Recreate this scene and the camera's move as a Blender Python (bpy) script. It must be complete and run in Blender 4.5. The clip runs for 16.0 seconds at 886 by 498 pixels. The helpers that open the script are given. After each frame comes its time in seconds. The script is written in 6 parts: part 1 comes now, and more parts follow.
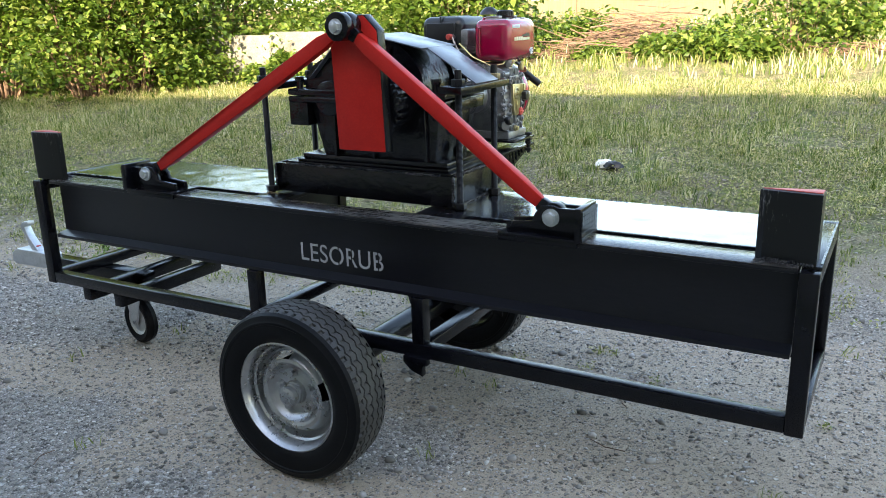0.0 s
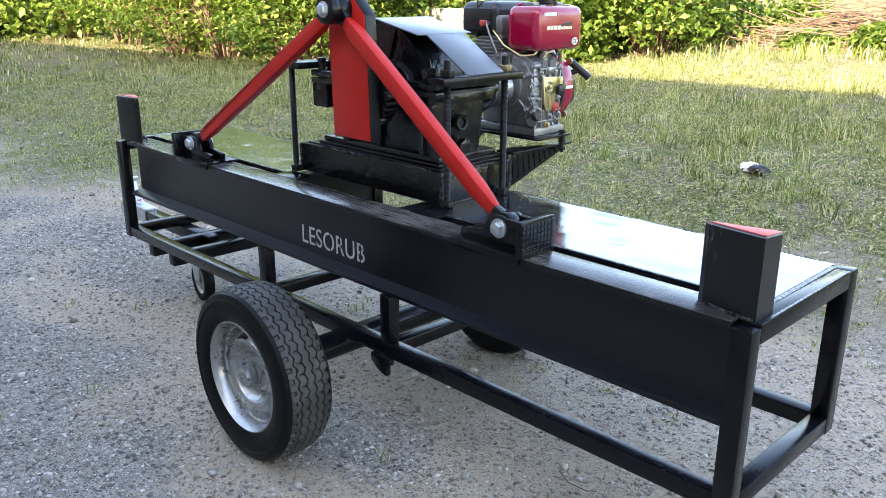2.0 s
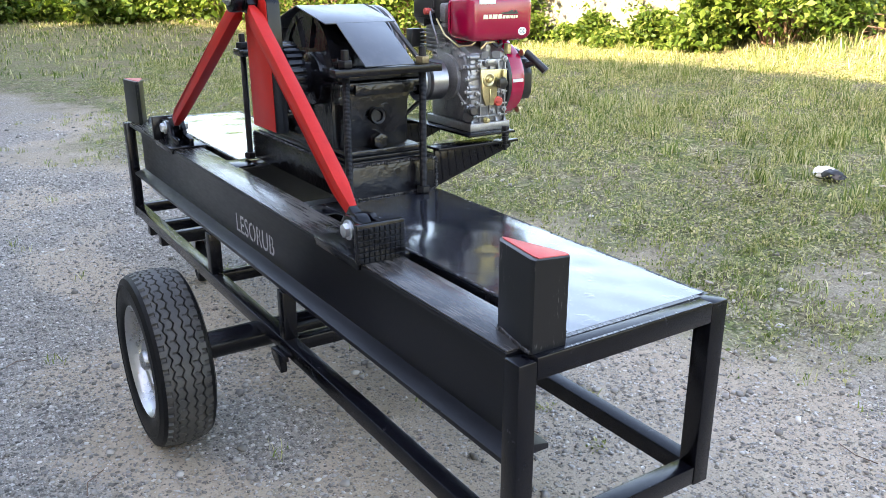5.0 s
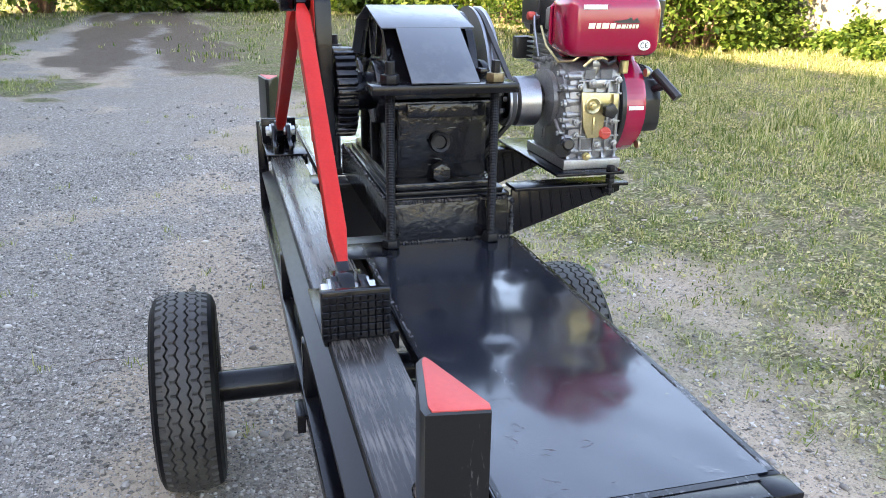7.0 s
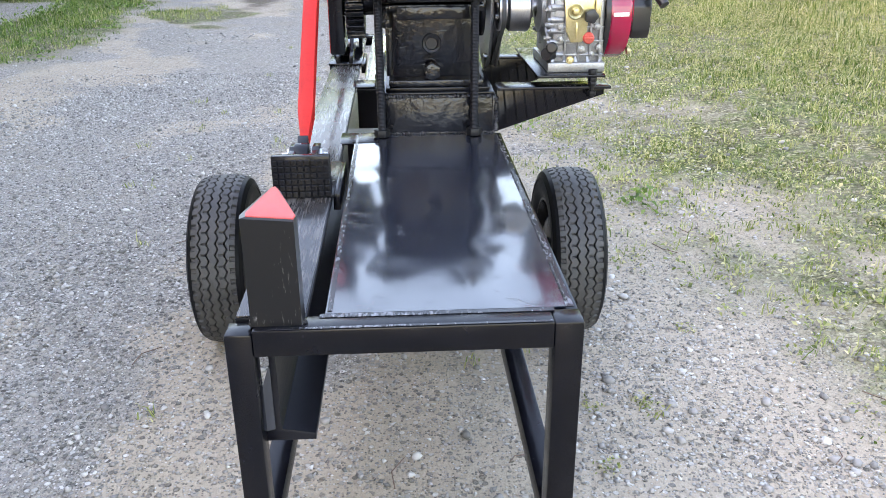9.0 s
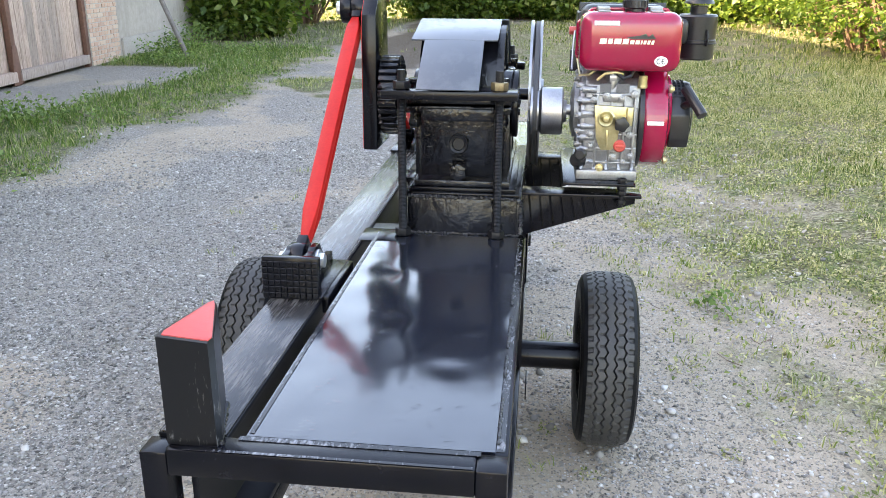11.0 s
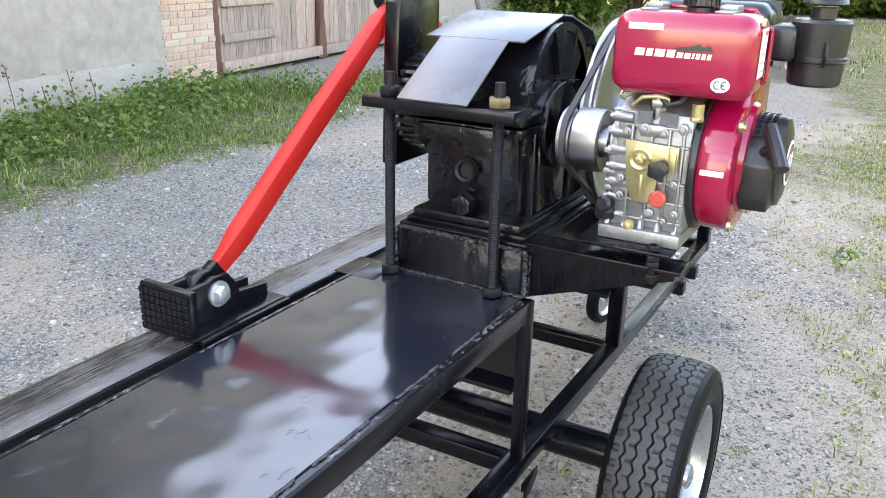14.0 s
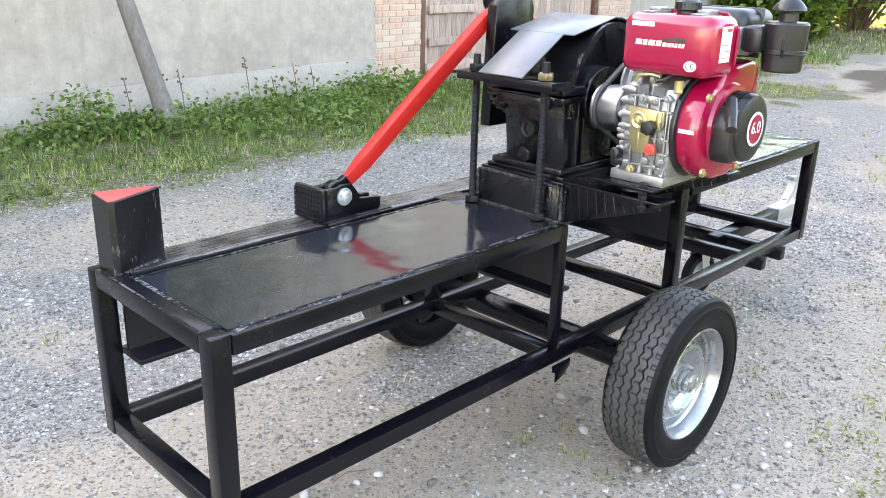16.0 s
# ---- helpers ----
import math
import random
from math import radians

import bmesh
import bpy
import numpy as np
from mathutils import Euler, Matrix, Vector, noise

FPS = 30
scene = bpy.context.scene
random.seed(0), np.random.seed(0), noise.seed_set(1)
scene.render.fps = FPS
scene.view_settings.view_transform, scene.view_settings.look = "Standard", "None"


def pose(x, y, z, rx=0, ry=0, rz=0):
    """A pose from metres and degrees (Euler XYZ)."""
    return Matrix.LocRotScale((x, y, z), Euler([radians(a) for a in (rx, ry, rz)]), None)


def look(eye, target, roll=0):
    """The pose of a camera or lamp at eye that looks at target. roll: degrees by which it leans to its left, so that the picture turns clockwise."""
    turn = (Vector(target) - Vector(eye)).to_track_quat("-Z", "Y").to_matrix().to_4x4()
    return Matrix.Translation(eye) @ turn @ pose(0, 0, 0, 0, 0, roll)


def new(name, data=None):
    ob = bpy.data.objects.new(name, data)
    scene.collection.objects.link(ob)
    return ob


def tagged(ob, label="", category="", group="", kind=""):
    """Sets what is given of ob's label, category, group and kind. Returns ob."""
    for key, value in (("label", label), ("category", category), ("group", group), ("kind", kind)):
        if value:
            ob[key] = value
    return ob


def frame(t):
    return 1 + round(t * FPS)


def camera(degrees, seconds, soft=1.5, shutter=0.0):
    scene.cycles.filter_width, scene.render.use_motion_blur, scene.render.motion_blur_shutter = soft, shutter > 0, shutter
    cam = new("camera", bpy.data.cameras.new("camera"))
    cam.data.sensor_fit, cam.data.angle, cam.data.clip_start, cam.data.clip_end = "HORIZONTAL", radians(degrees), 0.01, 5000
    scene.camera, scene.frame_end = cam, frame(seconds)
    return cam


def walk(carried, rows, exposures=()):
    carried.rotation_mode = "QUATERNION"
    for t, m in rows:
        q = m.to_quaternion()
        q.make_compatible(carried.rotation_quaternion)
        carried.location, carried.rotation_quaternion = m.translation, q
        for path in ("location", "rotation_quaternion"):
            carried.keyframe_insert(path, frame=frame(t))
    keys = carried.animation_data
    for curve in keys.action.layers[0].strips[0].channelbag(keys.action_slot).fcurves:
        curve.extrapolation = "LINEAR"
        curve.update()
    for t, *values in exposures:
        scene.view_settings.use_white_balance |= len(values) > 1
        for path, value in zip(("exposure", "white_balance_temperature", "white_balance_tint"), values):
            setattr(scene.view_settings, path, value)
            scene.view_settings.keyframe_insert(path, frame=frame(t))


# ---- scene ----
cam = camera(56.8, 16.0, 0.6)
PATH = [
    (0, (0.034, 0.041, 1.462), (-0.915, 1.711, 0.906), -1.4),
    (0.5, (0.094, 0.316, 1.48), (-0.974, 1.906, 0.904), -1.3),
    (1, (0.235, 0.524, 1.493), (-0.967, 2.009, 0.902), -1.0),
    (1.5, (0.417, 0.675, 1.504), (-0.902, 2.057, 0.913), -0.6),
    (2, (0.577, 0.651, 1.491), (-0.785, 1.984, 0.883), 0.2),
    (2.5, (0.75, 0.569, 1.484), (-0.612, 1.884, 0.839), 1.0),
    (3, (0.827, 0.584, 1.466), (-0.545, 1.874, 0.792), 1.2),
    (3.5, (0.981, 0.705, 1.464), (-0.419, 1.961, 0.783), 1.0),
    (3.7, (1.043, 0.774, 1.471), (-0.369, 2.019, 0.795), 0.9),
    (5.8, (0.899, 1.731, 1.505), (-0.813, 2.558, 0.886), -0.6),
    (6, (0.875, 1.806, 1.508), (-0.863, 2.581, 0.894), -0.7),
    (6.5, (0.766, 1.958, 1.493), (-1.027, 2.6, 0.881), -0.3),
    (7, (0.705, 2.08, 1.497), (-1.118, 2.583, 0.844), 0.8),
    (7.5, (0.78, 2.291, 1.48), (-1.042, 2.66, 0.743), 1.5),
    (8, (0.879, 2.444, 1.452), (-0.938, 2.706, 0.658), 1.0),
    (8.2, (0.924, 2.463, 1.444), (-0.891, 2.69, 0.637), 0.5),
    (10.3, (1.196, 2.789, 1.504), (-0.682, 2.658, 0.83), -0.1),
    (10.5, (1.161, 2.83, 1.52), (-0.72, 2.673, 0.858), -0.0),
    (11, (0.978, 2.87, 1.529), (-0.904, 2.65, 0.889), 0.2),
    (11.5, (0.839, 2.938, 1.527), (-1.025, 2.618, 0.875), 0.6),
    (12, (0.734, 3.072, 1.499), (-1.106, 2.662, 0.83), 0.8),
    (12.5, (0.633, 3.187, 1.506), (-1.168, 2.659, 0.815), 0.6),
    (13, (0.447, 3.251, 1.485), (-1.319, 2.608, 0.801), 0.7),
    (13.5, (0.297, 3.333, 1.514), (-1.421, 2.563, 0.839), 1.1),
    (14, (0.254, 3.502, 1.521), (-1.384, 2.575, 0.845), 1.2),
    (14.5, (0.298, 3.738, 1.525), (-1.254, 2.668, 0.856), 1.3),
    (15, (0.43, 3.9, 1.522), (-1.041, 2.726, 0.847), 1.2),
    (15.5, (0.603, 4.089, 1.51), (-0.813, 2.845, 0.839), 1.3),
    (16, (0.645, 4.241, 1.543), (-0.706, 2.923, 0.881), 1.5),
]
EXPOSURES = [(0.0, 2.65, 7500, 9), (1.0, 2.81, 7350, 11), (1.5, 3.02, 7300, 13), (3.5, 3.1, 7650, 16), (7.0, 3.22, 7900, 18), (7.5, 3.25, 7950, 18), (8.0, 3.48, 8050, 20), (8.2, 3.58, 8100, 19), (10.3, 3.39, 8300, 19), (11.0, 3.36, 8300, 17), (13.5, 3.54, 8500, 18), (16.0, 3.79, 8700, 18)]
PATH = [(t, look(eye, target, roll)) for t, eye, target, roll in PATH]
walk(cam, PATH, EXPOSURES)

# ---- world, sun, exposure ----
SUN_EL, SUN_AZ = 25.5, 14.0  # height of the sun; its bearing from -y towards +x
to_sun = Vector((math.sin(radians(SUN_AZ)) * math.cos(radians(SUN_EL)), -math.cos(radians(SUN_AZ)) * math.cos(radians(SUN_EL)), math.sin(radians(SUN_EL))))
world = bpy.data.worlds.new("sky")
scene.world = world
world.use_nodes = True
wn = world.node_tree
sky = wn.nodes.new("ShaderNodeTexSky")
sky.sky_type = "NISHITA"
sky.sun_disc = False
sky.sun_elevation = radians(SUN_EL)
sky.sun_rotation = radians(180.0 - SUN_AZ)
sky.air_density, sky.dust_density = 1.0, 1.6
wn.links.new(sky.outputs[0], wn.nodes["Background"].inputs[0])
wn.nodes["Background"].inputs[1].default_value = 0.15
sun_data = bpy.data.lights.new("sun", "SUN")
sun_data.energy, sun_data.angle, sun_data.color = 3.5, radians(0.5), (1.0, 0.87, 0.66)
sun = new("sun", sun_data)
sun.matrix_world = look(to_sun * 40, (0, 0, 0))

# ---- materials ----


def nodes_of(name):
    m = bpy.data.materials.new(name)
    m.use_nodes = True
    return m, m.node_tree, m.node_tree.nodes["Principled BSDF"]


def rgb(c):
    return (c[0], c[1], c[2], 1.0)


def noise_node(nt, scale, detail=4.0, rough=0.55, stretch=None, where="Object"):
    tc = nt.nodes.new("ShaderNodeTexCoord")
    src = tc.outputs[where]
    if stretch:
        mp = nt.nodes.new("ShaderNodeMapping")
        mp.inputs["Scale"].default_value = stretch
        nt.links.new(src, mp.inputs["Vector"])
        src = mp.outputs["Vector"]
    n = nt.nodes.new("ShaderNodeTexNoise")
    n.inputs["Scale"].default_value, n.inputs["Detail"].default_value, n.inputs["Roughness"].default_value = scale, detail, rough
    nt.links.new(src, n.inputs["Vector"])
    return n.outputs["Fac"]


def ramp(nt, fac, stops):
    r = nt.nodes.new("ShaderNodeValToRGB")
    e = r.color_ramp.elements
    while len(e) < len(stops):
        e.new(0.5)
    for el, (p, c) in zip(e, stops):
        el.position, el.color = p, rgb(c) if len(c) == 3 else c
    nt.links.new(fac, r.inputs[0])
    return r.outputs[0]


def grey(v):
    return (v, v, v)


def mix(nt, fac, a, b, kind="MIX"):
    m = nt.nodes.new("ShaderNodeMix")
    m.data_type, m.blend_type = "RGBA", kind
    for sock, v in ((m.inputs[0], fac), (m.inputs[6], a), (m.inputs[7], b)):
        if isinstance(v, (int, float)):
            sock.default_value = v
        elif isinstance(v, tuple):
            sock.default_value = rgb(v)
        else:
            nt.links.new(v, sock)
    return m.outputs[2]


def bump(nt, bsdf, height, strength, distance=0.01, after=None):
    b = nt.nodes.new("ShaderNodeBump")
    b.inputs["Strength"].default_value, b.inputs["Distance"].default_value = strength, distance
    nt.links.new(height, b.inputs["Height"])
    if after:
        nt.links.new(after, b.inputs["Normal"])
    nt.links.new(b.outputs[0], bsdf.inputs["Normal"])
    return b.outputs[0]


def surface(name, a, b, rough=(0.4, 0.6), metal=0.0, scale=12.0, fine=120.0, relief=0.15, depth=0.002, coat=0.0, stretch=None, spec=0.5):
    """A two-scale material: colour runs from a to b, roughness between two values, fine relief."""
    m, nt, p = nodes_of(name)
    big = noise_node(nt, scale, 5.0, 0.6, stretch)
    small = noise_node(nt, fine, 3.0, 0.6, stretch)
    both = mix(nt, 0.45, big, small)
    nt.links.new(ramp(nt, both, [(0.32, a), (0.68, b)]), p.inputs["Base Color"])
    nt.links.new(ramp(nt, both, [(0.3, grey(rough[0])), (0.7, grey(rough[1]))]), p.inputs["Roughness"])
    p.inputs["Metallic"].default_value = metal
    p.inputs["Specular IOR Level"].default_value = spec
    p.inputs["Coat Weight"].default_value = coat
    p.inputs["Coat Roughness"].default_value = 0.08
    bump(nt, p, both, relief, depth)
    return m


def scuffed_paint(name, base, bare, rough, amount, scale, stretch, dents=0.0, metal=0.0, coat=0.0, ior=1.6, gloss=0.10):
    """Brushed black enamel: scuffs that show bare or dusty metal, brush marks and shallow dents."""
    m, nt, p = nodes_of(name)
    scr = noise_node(nt, scale, 6.0, 0.7, stretch)
    cloud = noise_node(nt, 5.0, 3.0)
    mask = ramp(nt, mix(nt, 0.4, scr, cloud), [(amount, grey(0.0)), (amount + 0.12, grey(1.0))])
    nt.links.new(mix(nt, mask, base, bare), p.inputs["Base Color"])
    nt.links.new(mix(nt, mask, grey(rough), grey(min(0.85, rough + 0.3))), p.inputs["Roughness"])
    p.inputs["Metallic"].default_value = metal
    p.inputs["Coat Weight"].default_value, p.inputs["Coat Roughness"].default_value, p.inputs["Coat IOR"].default_value = coat, gloss, ior
    n1 = bump(nt, p, scr, 0.06, 0.001)
    if dents:
        wave = noise_node(nt, 7.0, 2.0, 0.4)
        n2 = bump(nt, p, wave, dents, 0.006, n1)
        if dents > 0.1:
            runs = ramp(nt, noise_node(nt, 19.0, 4.0, 0.6), [(0.60, grey(0.0)), (0.66, grey(1.0))])
            bump(nt, p, runs, 0.35, 0.0012, n2)
    return m


BLACK = surface("black_enamel", (0.002, 0.002, 0.003), (0.006, 0.006, 0.009), (0.16, 0.30), 0, 9, 60, 0.16, 0.003, spec=0.3)
BLACK_WEB = surface("black_enamel_beam", (0.003, 0.003, 0.005), (0.008, 0.008, 0.012), (0.26, 0.42), 0, 5, 60, 0.14, 0.002, stretch=(0.4, 1, 2), spec=0.38)
BLACK_CAST = surface("black_painted_casting", (0.003, 0.003, 0.004), (0.009, 0.009, 0.012), (0.14, 0.27), 0, 9, 30, 0.75, 0.012, spec=0.45)
BLACK_FLAT = surface("black_satin_plastic", (0.009, 0.009, 0.010), (0.019, 0.019, 0.021), (0.26, 0.40), 0, 20, 200, 0.08, 0.001)
DECK = scuffed_paint("black_gloss_deck", (0.010, 0.012, 0.019), (0.06, 0.064, 0.07), 0.15, 0.60, 9.0, (1, 3, 1), 0.28, coat=0.72)
RAILTOP = scuffed_paint("rubbed_beam_top", (0.028, 0.025, 0.024), (0.17, 0.152, 0.138), 0.26, 0.50, 34.0, (0.25, 6, 1), 0.06, coat=0.2)
SCRATCHED = scuffed_paint("scratched_black_plate", (0.004, 0.004, 0.005), (0.30, 0.29, 0.28), 0.30, 0.54, 30.0, (5, 5, 1))
EDGE_WEAR = scuffed_paint("rubbed_edge_paint", (0.008, 0.008, 0.010), (0.34, 0.34, 0.36), 0.25, 0.525, 45.0, (1.0, 2.5, 1))
# dusty hood black, its colour also lightened and blued for sky sheen
HOOD = scuffed_paint("dusty_sky_sheen_sheet", (0.055, 0.062, 0.076), (0.10, 0.11, 0.125), 0.36, 0.5, 8.0, (1, 1, 1), 0.02, coat=0.6, ior=1.6, gloss=0.26)
WELD = surface("painted_weld_bead", (0.008, 0.008, 0.010), (0.06, 0.06, 0.065), (0.16, 0.36), 0.25, 40, 200, 0.6, 0.003)
RED = surface("red_brush_paint", (0.42, 0.014, 0.012), (0.54, 0.024, 0.018), (0.30, 0.46), 0, 14, 160, 0.3, 0.0015, spec=0.22)
RED_TOP = surface("red_faded_paint", (0.50, 0.045, 0.04), (0.60, 0.08, 0.065), (0.4, 0.55), 0, 20, 120, 0.2, 0.0015)
RED_GLOSS = surface("crimson_gloss_enamel", (0.30, 0.003, 0.034), (0.35, 0.004, 0.042), (0.12, 0.18), 0, 8, 300, 0.03, 0.0005, coat=0.6)
ALU = surface("cast_aluminium", (0.22, 0.22, 0.225), (0.40, 0.40, 0.40), (0.34, 0.5), 0.75, 30, 220, 0.3, 0.002)
RIM = surface("silver_wheel_paint", (0.36, 0.365, 0.37), (0.48, 0.485, 0.49), (0.24, 0.34), 0.85, 8, 60, 0.04, 0.001)
STEEL = surface("turned_steel", (0.27, 0.27, 0.28), (0.42, 0.42, 0.43), (0.26, 0.42), 1.0, 20, 260, 0.1, 0.001)
ZINC = surface("galvanised_steel", (0.5, 0.51, 0.52), (0.72, 0.73, 0.74), (0.3, 0.5), 0.9, 25, 120, 0.1, 0.001)
THREAD = surface("black_threaded_steel", (0.004, 0.004, 0.005), (0.016, 0.016, 0.018), (0.30, 0.48), 0.0, 30, 200, 0.2, 0.001, spec=0.25)
# darker aluminium that carries the shade of crankcase recesses in its colour
ALU_DARK = surface("shadowed_cast_aluminium", (0.10, 0.10, 0.105), (0.18, 0.18, 0.185), (0.45, 0.6), 0.6, 30, 220, 0.3, 0.002)
GOLD = surface("yellow_zinc_plate", (0.46, 0.38, 0.18), (0.64, 0.56, 0.33), (0.26, 0.4), 0.85, 14, 120, 0.08, 0.001)
DULL_BRASS = surface("dull_brass_nut", (0.12, 0.09, 0.05), (0.30, 0.235, 0.13), (0.35, 0.5), 0.6, 30, 120, 0.1, 0.001)
RUBBER = surface("worn_tyre_rubber", (0.018, 0.0175, 0.017), (0.066, 0.061, 0.055), (0.45, 0.7), 0, 12, 140, 0.35, 0.002)
SIDEWALL = surface("black_sidewall_rubber", (0.003, 0.003, 0.0035), (0.008, 0.008, 0.009), (0.36, 0.55), 0, 9, 120, 0.15, 0.001, spec=0.13)
BELT = surface("belt_rubber", (0.03, 0.03, 0.032), (0.06, 0.06, 0.062), (0.5, 0.7), 0, 30, 200, 0.2, 0.001)
STENCIL = surface("stencil_grey_paint", (0.30, 0.30, 0.32), (0.52, 0.52, 0.54), (0.5, 0.7), 0, 40, 200, 0.2, 0.0005)
WHITE = surface("white_sticker", (0.7, 0.7, 0.7), (0.8, 0.8, 0.8), (0.35, 0.5), 0, 20, 100, 0.02, 0.0005)
PALE_GOLD = surface("gilt_sticker", (0.72, 0.66, 0.5), (0.85, 0.8, 0.62), (0.3, 0.45), 0.1, 30, 100, 0.02, 0.0005)
RED_BUTTON = surface("red_plastic", (0.48, 0.06, 0.045), (0.56, 0.08, 0.06), (0.3, 0.4), 0, 20, 120, 0.05, 0.0005)

# ---- building helpers ----


def thing(name, label, category, at=(0, 0, 0), group="", kind=""):
    ob = new(name)
    ob.location = at
    return tagged(ob, label, category, group, kind)


def finish(me, sharp=32.0):
    for f in me.polygons:
        f.use_smooth = True
    me.set_sharp_from_angle(angle=radians(sharp))
    return me


def place(ob, parent):
    if parent:
        ob.parent = parent
        ob.matrix_parent_inverse = parent_matrix(parent).inverted()
    return ob


def parent_matrix(ob):
    m = ob.matrix_basis.copy()
    return parent_matrix(ob.parent) @ ob.matrix_parent_inverse @ m if ob.parent else m


def part(name, bm, material, parent=None, label="", sharp=25.0):
    me = bpy.data.meshes.new(name)
    bm.normal_update()
    bm.to_mesh(me)
    bm.free()
    finish(me, sharp)
    me.materials.append(material)
    ob = new(name, me)
    if label:
        ob["label"] = label
    return place(ob, parent)


def raw(name, verts, faces, material, parent=None, sharp=32.0, smooth=True):
    me = bpy.data.meshes.new(name)
    me.from_pydata(verts, [], faces)
    me.update()
    if smooth:
        finish(me, sharp)
    me.materials.append(material)
    return place(new(name, me), parent)


def box(bm, x0, x1, y0, y1, z0, z1, bev=0.003, seg=2):
    r = bmesh.ops.create_cube(bm, size=1.0, matrix=Matrix.Translation(((x0 + x1) / 2, (y0 + y1) / 2, (z0 + z1) / 2)) @ Matrix.Diagonal((abs(x1 - x0), abs(y1 - y0), abs(z1 - z0), 1)))
    if bev:
        edges = list({e for v in r["verts"] for e in v.link_edges})
        bmesh.ops.bevel(bm, geom=edges, offset=min(bev, 0.45 * min(abs(x1 - x0), abs(y1 - y0), abs(z1 - z0))), segments=seg, affect="EDGES", profile=0.5)
    return bm


def turn_to(d):
    return Vector(d).to_track_quat("Z", "Y").to_matrix().to_4x4()


def cyl(bm, p, q, r, r2=None, seg=24, bev=0.0):
    p, q = Vector(p), Vector(q)
    d = q - p
    res = bmesh.ops.create_cone(bm, cap_ends=True, segments=seg, radius1=r, radius2=r if r2 is None else r2, depth=d.length, matrix=Matrix.Translation((p + q) / 2) @ turn_to(d))
    if bev:
        edges = [e for e in {e for v in res["verts"] for e in v.link_edges} if len(e.link_faces) == 2 and any(len(f.verts) > 4 for f in e.link_faces)]
        bmesh.ops.bevel(bm, geom=edges, offset=bev, segments=2, affect="EDGES", profile=0.5)
    return bm


def hexa(bm, p, q, r):
    return cyl(bm, p, q, r, seg=6, bev=r * 0.12)


def prism(bm, pts, axis, a, b, bev=0.0):
    """Extrudes a flat outline: axis 'y' takes (x, z) pairs from y=a to y=b, 'z' takes (x, y), 'x' takes (y, z)."""
    def at(u, v, w):
        return {"y": (u, w, v), "z": (u, v, w), "x": (w, u, v)}[axis]
    lo = [bm.verts.new(at(u, v, a)) for u, v in pts]
    hi = [bm.verts.new(at(u, v, b)) for u, v in pts]
    n = len(pts)
    fs = [bm.faces.new(lo), bm.faces.new(hi[::-1])]
    fs += [bm.faces.new((lo[i], hi[i], hi[(i + 1) % n], lo[(i + 1) % n])) for i in range(n)]
    bmesh.ops.recalc_face_normals(bm, faces=fs)
    if bev:
        bmesh.ops.bevel(bm, geom=list({e for f in fs for e in f.edges}), offset=bev, segments=2, affect="EDGES", profile=0.5)
    return bm


def lathe(bm, profile, centre, axis, seg=48, skip=None):
    """Turns (radius, distance) pairs about an axis through centre."""
    m = Matrix.Translation(centre) @ turn_to(axis)
    rings = []
    for r, d in profile:
        if r < 1e-5:
            rings.append([bm.verts.new(m @ Vector((0, 0, d)))])
        else:
            rings.append([bm.verts.new(m @ Vector((r * math.cos(2 * math.pi * i / seg), r * math.sin(2 * math.pi * i / seg), d))) for i in range(seg)])
    fs = []
    for k in range(len(rings) - 1):
        a, b = rings[k], rings[k + 1]
        for i in range(seg):
            j = (i + 1) % seg
            if skip and skip(k, i):
                continue
            if len(a) == 1 and len(b) == 1:
                continue
            if len(a) == 1:
                fs.append(bm.faces.new((a[0], b[i], b[j])))
            elif len(b) == 1:
                fs.append(bm.faces.new((a[i], b[0], a[j])))
            else:
                fs.append(bm.faces.new((a[i], b[i], b[j], a[j])))
    bmesh.ops.recalc_face_normals(bm, faces=fs)
    return bm


def pipe(bm, pts, r, seg=10):
    """A round bar along a line of points; r is one radius or one for each point."""
    pts = [Vector(p) for p in pts]
    rr = r if isinstance(r, list) else [r] * len(pts)
    rings = []
    side = Vector((0.31, 0.17, 0.93))
    for i, p in enumerate(pts):
        d = (pts[min(i + 1, len(pts) - 1)] - pts[max(i - 1, 0)]).normalized()
        u = d.cross(side).normalized()
        v = d.cross(u)
        rings.append([bm.verts.new(p + rr[i] * (math.cos(2 * math.pi * k / seg) * u + math.sin(2 * math.pi * k / seg) * v)) for k in range(seg)])
    fs = [bm.faces.new((a[k], a[(k + 1) % seg], b[(k + 1) % seg], b[k])) for a, b in zip(rings, rings[1:]) for k in range(seg)]
    fs += [bm.faces.new(rings[0][::-1]), bm.faces.new(rings[-1])]
    bmesh.ops.recalc_face_normals(bm, faces=fs)
    return bm


def weld_bead(bm, p, q, r=0.005, step=0.007, jitter=0.0015):
    """A lumpy bead of weld from p to q."""
    p, q = Vector(p), Vector(q)
    n = max(2, int((q - p).length / step))
    pts, radii = [p], [r * 0.35]
    for i in range(n):
        for f, g in ((0.25, 1.1), (0.8, 0.62)):
            pts.append(p.lerp(q, (i + f) / n) + Vector((random.uniform(-1, 1), random.uniform(-1, 1), random.uniform(-1, 1))) * jitter * 0.6)
            radii.append(r * g * random.uniform(0.8, 1.2))
    return pipe(bm, pts + [q], radii + [r * 0.35], 7)


def B():
    return bmesh.new()


def circle_pts(cx, cz, r, a0, a1, n):
    return [(cx + r * math.cos(radians(a0 + (a1 - a0) * i / n)), cz + r * math.sin(radians(a0 + (a1 - a0) * i / n))) for i in range(n + 1)]

